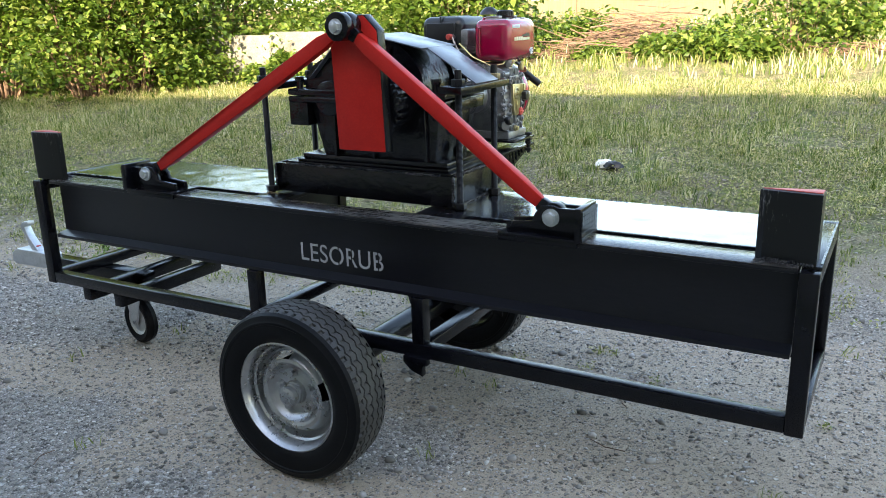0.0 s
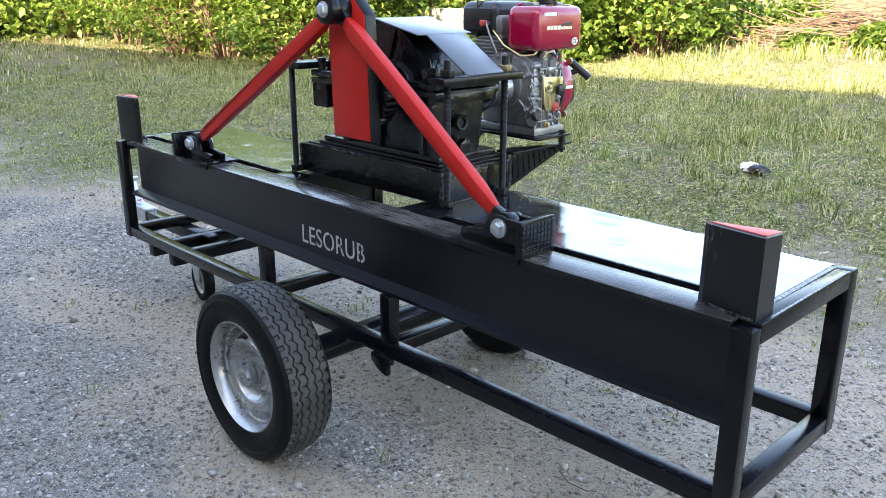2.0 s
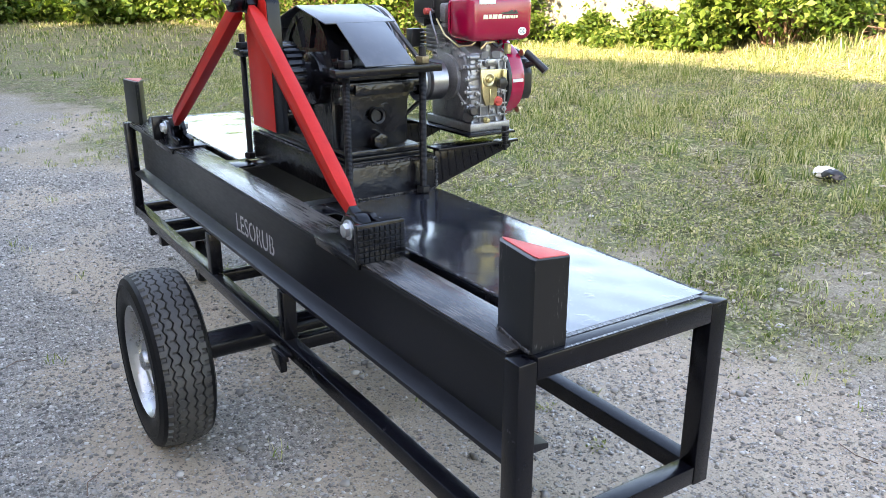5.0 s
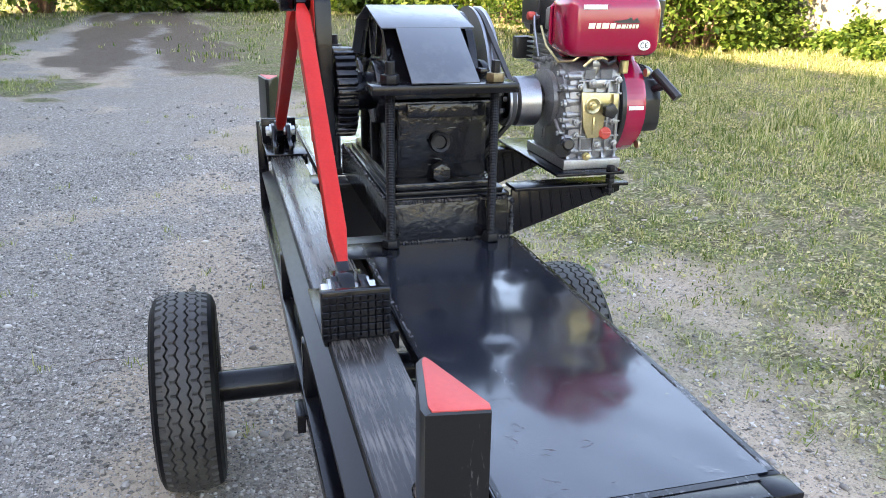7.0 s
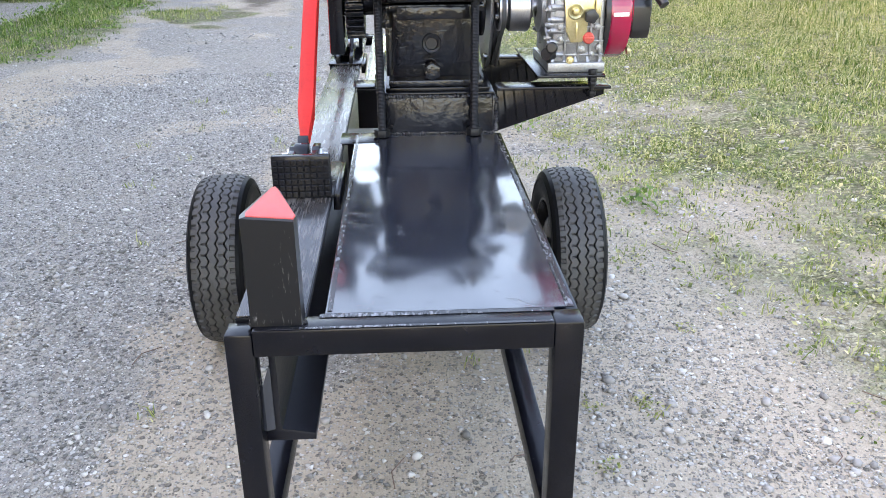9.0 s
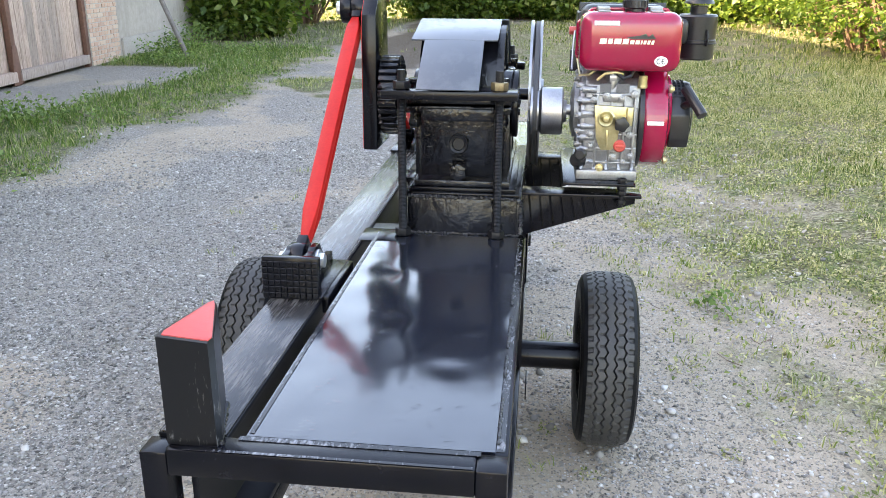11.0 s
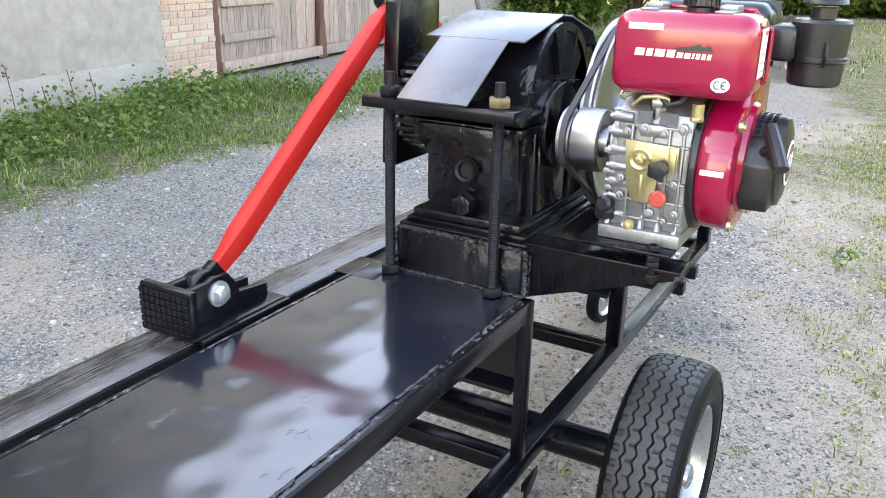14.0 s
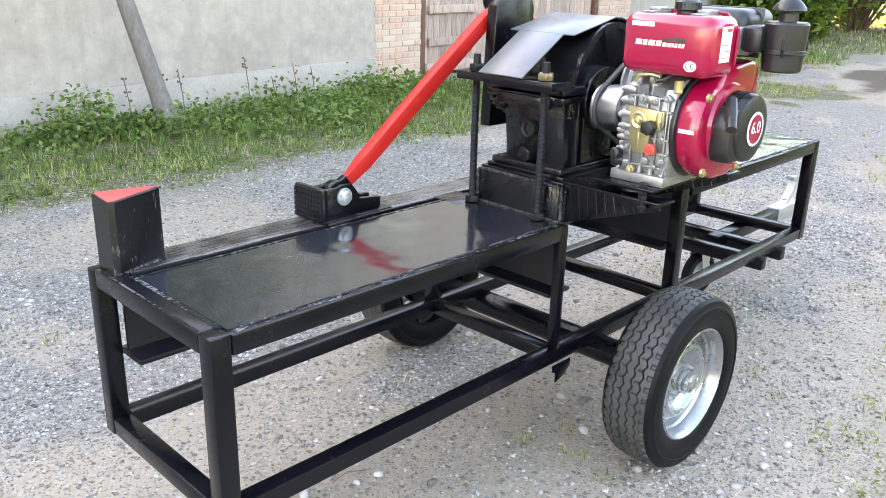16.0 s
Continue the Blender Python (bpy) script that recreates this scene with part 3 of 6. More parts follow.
# split line bolts and webs
for xb, y in ((-1.41, 2.765), (-1.66, 2.775), (-1.98, 2.77), (-1.38, 2.51), (-1.70, 2.508), (-1.97, 2.508)):
    bm = B()
    cyl(bm, (xb, y, 1.10), (xb, y, 1.225), 0.014, seg=14)
    hexa(bm, (xb, y, 1.225), (xb, y, 1.242), 0.017)
    hexa(bm, (xb, y, 1.105), (xb, y, 1.125), 0.017)
    part("case_bolt", bm, BLACK_CAST, gear)
for xb in (-1.43, -1.65, -1.82):
    for y0, y1 in ((2.765, 2.785), (2.505, 2.526)):
        part("case_web", prism(B(), [(xb - 0.006, 0.95), (xb + 0.006, 0.95), (xb + 0.006, 1.15), (xb - 0.006, 1.15)], "y", y0, y1, 0.002), BLACK_CAST, gear)
part("end_block", box(B(), -2.02, -1.93, 2.495, 2.58, 1.06, 1.15, 0.008), BLACK_CAST, gear)
part("end_block", box(B(), -2.02, -1.93, 2.70, 2.785, 1.06, 1.15, 0.008), BLACK_CAST, gear)
bm = B()
hexa(bm, (-1.38, 2.64, 0.975), (-1.345, 2.64, 0.975), 0.027)
part("drain_plug", bm, BLACK_CAST, gear)
part("level_sight", lathe(B(), [(0.0, -0.006), (0.017, -0.006), (0.019, 0.004), (0.026, 0.006), (0.028, 0.0), (0.028, -0.01)], (-1.368, 2.64, 1.055), (1, 0, 0.1), 24), THREAD, gear, "dark recessed level plug")
run_rng = random.Random(5)
for k in range(11):
    yr, zr = run_rng.uniform(2.54, 2.735), run_rng.uniform(0.965, 1.13)
    wr = run_rng.uniform(0.008, 0.03)
    part("paint_run", pipe(B(), [(-1.40 + 0.118 * (zr + dz - 0.948) + 0.0005, min(yr + wr * f, 2.757), zr + dz) for f, dz in ((0.0, 0.0), (0.5, run_rng.uniform(-0.004, 0.004)), (1.0, run_rng.uniform(-0.005, 0.005)))], run_rng.uniform(0.0012, 0.0024), 6), BLACK_CAST, gear)
part("lifting_lug", prism(B(), [(-1.335, 1.13), (-1.32, 1.13), (-1.32, 1.165), (-1.335, 1.165)], "y", 2.54, 2.75, 0.003), BLACK_CAST, gear)
# sheet hood over the case
hood = [(-1.241, 1.2255), (-1.428, 1.342), (-1.645, 1.389), (-1.80, 1.345), (-1.91, 1.235)]
for (a, b), (y0, y1) in zip(zip(hood, hood[1:]), ((2.534, 2.706), (2.495, 2.745), (2.495, 2.765), (2.495, 2.765))):
    d = Vector((b[0] - a[0], b[1] - a[1])).normalized()
    n = Vector((d.y, -d.x)) * 0.004
    part("hood_sheet", prism(B(), [(a[0], a[1]), (b[0], b[1]), (b[0] + n.x, b[1] + n.y), (a[0] + n.x, a[1] + n.y)], "y", y0, y1, 0.0006), HOOD, gear, "bent dusty black sheet hood with sky sheen in its colour")

# output shaft and toothed wheel
part("output_shaft", cyl(B(), (-1.575, 2.38, 1.165), (-1.575, 2.5, 1.165), 0.052, seg=32, bev=0.003), BLACK, gear)
tooth = []
for k in range(30):
    for f, r in ((0.0, 0.108), (0.28, 0.108), (0.38, 0.122), (0.88, 0.122)):
        a = 2 * math.pi * (k + f) / 30
        tooth.append((-1.572 + r * math.cos(a), 1.165 + r * math.sin(a)))
part("toothed_wheel", prism(B(), tooth, "y", 2.386, 2.440, 0.0015), BLACK_CAST, gear, "black toothed wheel")

# large belt pulley on the input shaft
part("input_shaft", cyl(B(), (-1.79, 2.78, 1.145), (-1.79, 2.905, 1.145), 0.019, seg=24), BLACK, gear)
part("large_pulley", lathe(B(), [(0.022, 0.03), (0.05, 0.03), (0.055, 0.012), (0.20, 0.010), (0.222, 0.02), (0.238, 0.022), (0.238, 0.016), (0.226, 0.006), (0.226, 0.0), (0.238, -0.008), (0.238, -0.016), (0.222, -0.014), (0.20, -0.006), (0.05, -0.008), (0.022, -0.02)], (-1.79, 2.850, 1.145), (0, 1, 0), 80), STEEL, gear, "large turned silver belt pulley")

# ---- clamp frame over the gearbox ----
clamp = thing("gearbox_clamp", "black clamp bars with threaded rods holding the gearbox down", "clamp", (-1.7, 2.62, TOP))
for xr, xs in ((-1.283, (-1.335, -1.245)), (-2.06, (-2.10, -2.02))):
    part("clamp_bar", box(B(), xs[0], xs[1], 2.436, 2.812, 1.199, 1.223, 0.003), BLACK, clamp)
    for yr in (2.488 if xr > -1.5 else 2.47, 2.76):
        bm = B()
        n = 110
        prof = [(0.0, 0.0)]
        for k in range(n):
            z = 0.445 * k / n
            prof += [(0.0112, z), (0.0123, z + 0.002)]
        prof += [(0.0112, 0.475), (0.0, 0.475)]
        xx = xr if xr > -1.5 else -2.115
        if xr < -1.5:
            xx = -2.113
        lathe(bm, prof, (xx, yr, TOP + 0.006), (0, 0, 1), 12)
        rod = part("threaded_rod", bm, THREAD, clamp)
        bm = B()
        hexa(bm, (xx, yr, 1.2235), (xx, yr, 1.246), 0.024)
        part("top_nut", bm, DULL_BRASS if (xr > -1.5 and yr > 2.6) else THREAD, rod, "dull brassy hex nut" if (xr > -1.5 and yr > 2.6) else "")
        bm = B()
        hexa(bm, (xx, yr, TOP + 0.0065), (xx, yr, TOP + 0.028), 0.023)
        part("base_nut", bm, THREAD, rod)
part("clamp_ear", box(B(), -2.135, -2.09, 2.44, 2.80, 1.2, 1.2225, 0.003), BLACK, clamp)

# ---- crank and push rods ----
linkage = thing("crank_linkage", "red crank arm with two red push rods on a pin", "linkage", (-1.575, 2.35, 1.165))
PIN = Vector((-1.600, 0, 1.424))
crank = part("crank_arm", prism(B(), [(-1.675, 1.008), (-1.478, 1.008), (-1.488, 1.30), (-1.495, 1.41), (-1.545, 1.46), (-1.66, 1.46), (-1.688, 1.40)], "y", 2.335, 2.378, 0.003), BLACK, linkage, "thick black crank arm with a red front face")
part("crank_face", prism(B(), [(-1.672, 1.012), (-1.482, 1.012), (-1.491, 1.30), (-1.498, 1.408), (-1.547, 1.456), (-1.658, 1.456), (-1.685, 1.40)], "y", 2.3332, 2.3352, 0.0003), RED, crank, "red painted face")


def push_rod(end, y0, y1, eye_y):
    """A tapered red bar from near the crank pin to near the slider pin, with black eyes at both ends."""
    e = Vector((end[0], 0, end[1]))
    d = (e - PIN).normalized()
    n = Vector((-d.z, 0, d.x))
    L = (e - PIN).length
    def at(s, w):
        p = PIN + d * s + n * w
        return (p.x, p.z)
    h = 0.0232
    bar = part("push_rod", prism(B(), [at(0.055, -0.016), at(0.11, -h), at(L - 0.14, -h), at(L - 0.055, -0.018), at(L - 0.055, 0.018), at(L - 0.14, h), at(L * 0.5, h + 0.003), at(0.11, h), at(0.055, 0.016)], "y", y0, y1, 0.003), RED, linkage, "red painted steel push rod")
    ym = (y0 + y1) / 2
    for v in bar.data.vertices:
        s = (Vector((v.co.x, 0, v.co.z)) - PIN).dot(d)
        f = max(0.0, min(1.0, (s - (L - 0.14)) / 0.085, 1.0), min(1.0, (0.11 - s) / 0.055))
        v.co.y = ym + (v.co.y - ym) * (1 - 0.48 * f)
    for s0, c, r, yy in ((0.06, PIN, 0.046, eye_y), (L - 0.06, e, 0.042, (2.286, 2.320))):
        bm = B()
        cyl(bm, (c.x, yy[0], c.z), (c.x, yy[1], c.z), r, seg=32, bev=0.003)
        mid = PIN + d * s0
        w = 0.02
        pts = [(mid.x + n.x * w, mid.z + n.z * w), (mid.x - n.x * w, mid.z - n.z * w), (c.x - n.x * 0.03, c.z - n.z * 0.03), (c.x + n.x * 0.03, c.z + n.z * 0.03)]
        prism(bm, pts, "y", max(y0, yy[0]) + 0.004, min(y1, yy[1]) - 0.004 if min(y1, yy[1]) - max(y0, yy[0]) > 0.02 else max(y0, yy[0]) + 0.02, 0.002)
        part("rod_eye", bm, BLACK, bar, "black forked rod eye")


push_rod((-0.860, 0.862), 2.287, 2.325, (2.29, 2.333))
push_rod((-2.588, 0.868), 2.285, 2.323, (2.255, 2.289))
bm = B()
cyl(bm, (PIN.x, 2.252, PIN.z), (PIN.x, 2.376, PIN.z), 0.02, seg=20)
cyl(bm, (PIN.x, 2.249, PIN.z), (PIN.x, 2.254, PIN.z), 0.025, seg=28)
hexa(bm, (PIN.x, 2.237, PIN.z), (PIN.x, 2.25, PIN.z), 0.019)
part("crank_pin", bm, ZINC, linkage, "zinc bolt with washer")


def slider(x, s, name_label):
    """Sliding splitter head: hatched face plate, two stepped cheeks, base and pin. s is the way its face looks along x."""
    at = thing("slider_head", name_label, "slider", (x, 2.31, TOP), "slider heads on the beam")
    def X(u):
        return x + s * u
    part("face_plate", box(B(), *sorted((X(0.098), X(0.118))), 2.235, 2.371, TOP + 0.006, 0.903, 0.003), BLACK, at)
    for iy in range(9):
        for iz in range(6):
            y0, z0 = 2.2362 + iy * 0.01495, TOP + 0.009 + iz * 0.0154
            part("face_tooth", box(B(), *sorted((X(0.117), X(0.1235))), y0, y0 + 0.0132, z0, z0 + 0.0132, 0.0012, 1), BLACK, at)
    cheek = [(X(0.098), TOP + 0.012), (X(0.098), 0.892), (X(0.035), 0.892), (X(0.02), 0.898), (X(-0.02), 0.895), (X(-0.04), 0.87), (X(-0.05), 0.845), (X(-0.135), 0.836), (X(-0.135), TOP + 0.012)]
    for y0, y1 in ((2.267, 2.284), (2.322, 2.339)):
        part("cheek_plate", prism(B(), cheek, "y", y0, y1, 0.002), BLACK, at, "stepped cheek plate")
    bm = B()
    box(bm, *sorted((X(0.118), X(-0.15))), 2.236, 2.376, TOP + 0.0045, TOP + 0.0125, 0.0015)
    box(bm, *sorted((X(0.105), X(-0.15))), 2.240, 2.250, TOP - 0.013, TOP + 0.011, 0.002)
    box(bm, *sorted((X(0.11), X(-0.15))), 2.373, 2.39, TOP - 0.03, TOP + 0.011, 0.002)
    part("slide_base", bm, BLACK, at)
    zc = 0.862 if s > 0 else 0.868
    bm = B()
    x = x + s * 0.013
    cyl(bm, (x, 2.262, zc), (x, 2.344, zc), 0.016, seg=20)
    for y0, y1 in ((2.2605, 2.2665), (2.3395, 2.3455)):
        cyl(bm, (x, y0, zc), (x, y1, zc), 0.027, seg=28)
    hexa(bm, (x, 2.246, zc), (x, 2.2615, zc), 0.019)
    hexa(bm, (x, 2.345, zc), (x, 2.359, zc), 0.019)
    part("pin_bolt", bm, ZINC, at, "zinc bolt with washers")
    at.location.y += 0.007


slider(-0.873, 1, "black sliding splitter head with hatched face, on the beam's rear half")
slider(-2.578, -1, "black sliding splitter head with hatched face, on the beam's front half")

# ---- diesel engine ----
engine = thing("diesel_engine", "small crimson air-cooled diesel engine with a cast aluminium crankcase", "engine", (-1.47, 3.08, 0.955))
part("mount_plate", box(B(), -1.78, -1.285, 2.95, 3.15, 0.963, 0.971, 0.002), BLACK, engine)
# crankcase: body, foot, cover, bosses and ribs
case = part("crankcase", prism(B(), [(-1.60, 1.0), (-1.60, 1.20), (-1.56, 1.262), (-1.40, 1.262), (-1.355, 1.235), (-1.345, 1.16), (-1.345, 1.0), (-1.37, 0.985), (-1.57, 0.985)], "y", 3.0, 3.152, 0.008), ALU, engine, "cast aluminium crankcase")
part("case_foot", box(B(), -1.61, -1.325, 2.985, 3.155, 0.9715, 1.0, 0.004), ALU, case)
part("gear_cover", prism(B(), circle_pts(-1.475, 1.135, 0.128, -40, 220, 30) + [(-1.575, 1.005), (-1.375, 1.005)], "y", 2.99, 3.012, 0.005), ALU, case)
part("cover_ring", lathe(B(), [(0.034, 0.0), (0.075, 0.0), (0.08, 0.006), (0.08, 0.018), (0.05, 0.026), (0.034, 0.026)], (-1.47, 2.992, 1.148), (0, -1, 0), 36), ALU, case)
for k in range(13):
    a = radians(-35 + 250 * k / 12)
    o = (-1.475 + 0.122 * math.cos(a), 1.135 + 0.122 * math.sin(a))
    bm = B()
    cyl(bm, (o[0], 2.984, o[1]), (o[0], 3.03, o[1]), 0.010, seg=14, bev=0.002)
    hexa(bm, (o[0], 2.977, o[1]), (o[0], 2.985, o[1]), 0.0065)
    part("cover_bolt", bm, ALU, case)
for k in range(6):
    a = radians(60 * k + 20)
    part("cover_rib", pipe(B(), [(-1.47 + 0.08 * math.cos(a), 2.988, 1.148 + 0.08 * math.sin(a)), (-1.47 + 0.118 * math.cos(a), 2.988, 1.148 + 0.118 * math.sin(a))], 0.005, 8), ALU, case)
for i, z in enumerate((1.02, 1.055, 1.088, 1.12, 1.155, 1.19, 1.222)):
    bm = B()
    cyl(bm, (-1.352, 2.992, z), (-1.352, 3.032, z), 0.0105, seg=16, bev=0.002)
    cyl(bm, (-1.352, 2.984, z), (-1.352, 2.993, z), 0.006, seg=8)
    part("case_boss", bm, ALU, case)
bm = B()
for y in (3.035, 3.075, 3.11, 3.138):
    box(bm, -1.347, -1.336, y - 0.003, y + 0.003, 1.0, 1.21, 0.002)
for z in (1.02, 1.06, 1.10, 1.175, 1.21):
    box(bm, -1.347, -1.337, 3.02, 3.15, z - 0.003, z + 0.003, 0.002)
part("case_ribs", bm, ALU, case)
for y in (3.0, 3.035, 3.07, 3.105, 3.14):
    part("foot_gusset", prism(B(), [(-1.33, 0.99), (-1.346, 0.99), (-1.346, 1.03)], "y", y - 0.004, y + 0.004), ALU, case)
for y, z in ((3.05, 1.008),):
    bm = B()
    cyl(bm, (-1.33, y, z), (-1.321, y, z), 0.011, seg=20)
    hexa(bm, (-1.322, y, z), (-1.311, y, z), 0.0085)
    part("drain_bolt", bm, GOLD, case, "brassy drain bolt")
part("oil_filler", lathe(B(), [(0.0, 0.03), (0.018, 0.03), (0.021, 0.02), (0.021, 0.004), (0.015, 0.0), (0.015, -0.02)], (-1.36, 3.0, 1.02), (0.75, -0.6, 0.15), 24), BLACK_FLAT, engine, "black oil filler cap")
# oil filler and studs; flat darker patches paint recess shade on the crankcase
part("oil_filler", lathe(B(), [(0.0, 0.03), (0.012, 0.03), (0.017, 0.024), (0.017, 0.008), (0.012, 0.004), (0.012, 0.0)], (-1.345, 3.0, 1.042), (1, -0.25, 0.1), 20), BLACK_FLAT, engine, "black oil filler cap")
for y, z, r in ((3.025, 1.196, 0.007), (3.06, 1.205, 0.009), (3.10, 1.20, 0.007), (3.135, 1.212, 0.008), (3.128, 1.10, 0.007), (3.135, 1.04, 0.007), (3.02, 1.10, 0.007), (3.022, 1.065, 0.006), (3.085, 1.035, 0.008), (3.115, 1.022, 0.006)):
    bm = B()
    cyl(bm, (-1.346, y, z), (-1.333, y, z), r * 1.35, seg=14, bev=0.0015)
    hexa(bm, (-1.334, y, z), (-1.327, y, z), r * 0.8)
    part("case_stud", bm, ALU, case)
for y0, y1, z0, z1 in ((3.04, 3.07, 1.022, 1.052), (3.08, 3.105, 1.10, 1.165), (3.115, 3.135, 1.06, 1.095), (3.04, 3.07, 1.215, 1.24), (3.085, 3.12, 1.215, 1.24)):
    part("recess_shade", box(B(), -1.3462, -1.3442, y0, y1, z0, z1, 0.0005, 1), ALU_DARK, case)

# governor plate and controls
plate = part("governor_plate", prism(B(), [(3.026, 1.183), (3.134, 1.178), (3.134, 1.138), (3.10, 1.128), (3.094, 1.075), (3.082, 1.058), (3.05, 1.058), (3.036, 1.09)], "x", -1.336, -1.326, 0.002), GOLD, engine, "yellow zinc governor plate")
part("plate_dish", lathe(B(), [(0.008, 0.004), (0.012, 0.0), (0.02, 0.004), (0.024, 0.002), (0.024, -0.004)], (-1.3255, 3.06, 1.146), (1, 0, 0), 28), GOLD, plate)
bm = B()
hexa(bm, (-1.327, 3.06, 1.146), (-1.314, 3.06, 1.146), 0.009)
part("plate_bolt", bm, GOLD, plate)
part("plate_groove", box(B(), -1.3265, -1.3225, 3.062, 3.068, 1.068, 1.115, 0.0015), GOLD, plate)
part("speed_lever", box(B(), -1.323, -1.318, 3.116, 3.132, 1.128, 1.178, 0.002), GOLD, plate)
lobes = []
for k in range(40):
    a = 2 * math.pi * k / 40
    r = 0.019 + 0.002 * math.cos(5 * a)
    lobes.append((3.102 + r * math.cos(a), 1.134 + r * math.sin(a)))
part("speed_knob", prism(B(), lobes, "x", -1.316, -1.296, 0.003), BLACK_FLAT, plate, "black lobed knob")
knob = part("stop_knob", lathe(B(), [(0.0, 0.016), (0.013, 0.016), (0.017, 0.012), (0.017, 0.0)], (-1.336, 3.102, 1.07), (1, 0, 0), 24), RED_BUTTON, engine, "red stop knob")
part("stop_knob_bar", box(B(), -1.3205, -1.316, 3.09, 3.114, 1.067, 1.073, 0.001), RED_BUTTON, knob)
# injection pump, pipes, fins and head
bm = B()
cyl(bm, (-1.37, 3.075, 1.20), (-1.37, 3.075, 1.275), 0.017, seg=18, bev=0.002)
hexa(bm, (-1.37, 3.075, 1.245), (-1.37, 3.075, 1.262), 0.02)
box(bm, -1.385, -1.335, 3.05, 3.10, 1.19, 1.215, 0.004)
part("injection_pump", bm, STEEL, engine)
part("fuel_pipe", pipe(B(), [(-1.37, 3.075, 1.275), (-1.365, 3.065, 1.287), (-1.355, 3.04, 1.285), (-1.36, 3.01, 1.262), (-1.40, 2.985, 1.255), (-1.48, 2.98, 1.29), (-1.54, 2.985, 1.34)], 0.0035, 8), GOLD, engine)
part("fuel_hose", pipe(B(), [(-1.345, 3.085, 1.268), (-1.335, 3.10, 1.255), (-1.34, 3.12, 1.262), (-1.36, 3.13, 1.28)], 0.006, 10), BLACK_FLAT, engine)
part("return_pipe", pipe(B(), [(-1.335, 3.03, 1.25), (-1.332, 3.05, 1.268), (-1.335, 3.08, 1.272), (-1.345, 3.10, 1.266)], 0.004, 8), GOLD, engine)
bm = B()
cyl(bm, (-1.35, 3.155, 1.262), (-1.35, 3.155, 1.235), 0.012, seg=16)
hexa(bm, (-1.35, 3.155, 1.238), (-1.35, 3.155, 1.228), 0.013)
part("fuel_tap", bm, GOLD, engine)
barrel = part("cylinder_barrel", box(B(), -1.645, -1.515, 3.005, 3.13, 1.225, 1.33, 0.004), ALU, engine, "finned cast cylinder")
for k in range(7):
    part("cooling_fin", box(B(), -1.66, -1.50, 2.99, 3.14, 1.232 + k * 0.0135, 1.236 + k * 0.0135, 0.001), ALU, barrel)
part("cylinder_head", box(B(), -1.66, -1.505, 2.995, 3.15, 1.33, 1.395, 0.01), ALU, engine)
bm = B()
cyl(bm, (-1.565, 2.975, 1.365), (-1.565, 2.997, 1.365), 0.011, seg=14)
pipe(bm, [(-1.565, 2.972, 1.367), (-1.545, 2.968, 1.33), (-1.50, 2.965, 1.26)], 0.004, 8)
part("decompression_lever", bm, STEEL, engine)
part("lever_knob", cyl(B(), (-1.573, 2.955, 1.366), (-1.573, 2.977, 1.366), 0.012, seg=16, bev=0.003), RED_BUTTON, engine, "small red lever knob")
part("coil_box", box(B(), -1.72, -1.68, 2.965, 3.02, 1.235, 1.30, 0.004), BLACK_FLAT, engine)
# fan shroud
part("gasket_plate", prism(B(), circle_pts(-1.475, 1.128, 0.144, -70, 80, 20) + [(-1.45, 1.30), (-1.64, 1.30), (-1.64, 1.01), (-1.56, 0.985)], "y", 3.152, 3.166, 0.002), BLACK_FLAT, engine)
shroud = part("fan_shroud", prism(B(), circle_pts(-1.477, 1.128, 0.138, -85, 70, 24) + [(-1.46, 1.295), (-1.61, 1.308), (-1.655, 1.293), (-1.655, 1.128)] + circle_pts(-1.517, 1.128, 0.138, 180, 265, 12), "y", 3.166, 3.24, 0.016), RED_GLOSS, engine, "crimson fan shroud", 40)
part("shroud_boss", lathe(B(), [(0.118, 0.0), (0.112, 0.012), (0.098, 0.016)], (-1.495, 3.238, 1.138), (0, 1, 0), 48), RED_GLOSS, shroud)
for x, z in ((-1.37, 1.225), (-1.385, 1.022), (-1.58, 1.01)):
    bm = B()
    cyl(bm, (x, 3.237, z), (x, 3.244, z), 0.012, seg=16)
    hexa(bm, (x, 3.242, z), (x, 3.25, z), 0.007)
    part("shroud_bolt", bm, GOLD, shroud)
part("shroud_sticker", box(B(), -1.3398, -1.3376, 3.18, 3.225, 1.128, 1.139, 0.0003), WHITE, shroud, "small white sticker")
# recoil starter, sticker, pull handle; near-black blocks paint the shade inside vent holes
recoil = part("recoil_starter", lathe(B(), [(0.094, 0.0), (0.094, 0.018), (0.092, 0.05), (0.088, 0.06), (0.07, 0.066), (0.0, 0.068)], (-1.495, 3.25, 1.14), (0, 1, 0), 56), BLACK_FLAT, engine, "black plastic recoil starter")
for ring in range(3):
    for k in range(40):
        a = 2 * math.pi * k / 40
        if math.sin(a) > -0.2 or ring == 1:
            c = (-1.495 + 0.0935 * math.cos(a), 3.262 + ring * 0.012, 1.14 + 0.0935 * math.sin(a))
            if ring == 0 and k == 0:
                bmv = B()
            bmesh.ops.create_cube(bmv, size=1.0, matrix=Matrix.Translation(c) @ pose(0, 0, 0, 0, -math.degrees(a), 0) @ Matrix.Diagonal((0.003, 0.007, 0.009, 1)))
vents = part("vent_shade", bmv, SIDEWALL, recoil)
vents["kind"] = "stuff"
part("starter_housing", prism(B(), [(-1.50, 1.055), (-1.40, 1.055), (-1.385, 1.08), (-1.385, 1.15), (-1.41, 1.2), (-1.50, 1.2)], "y", 3.248, 3.304, 0.006), BLACK_FLAT, recoil)
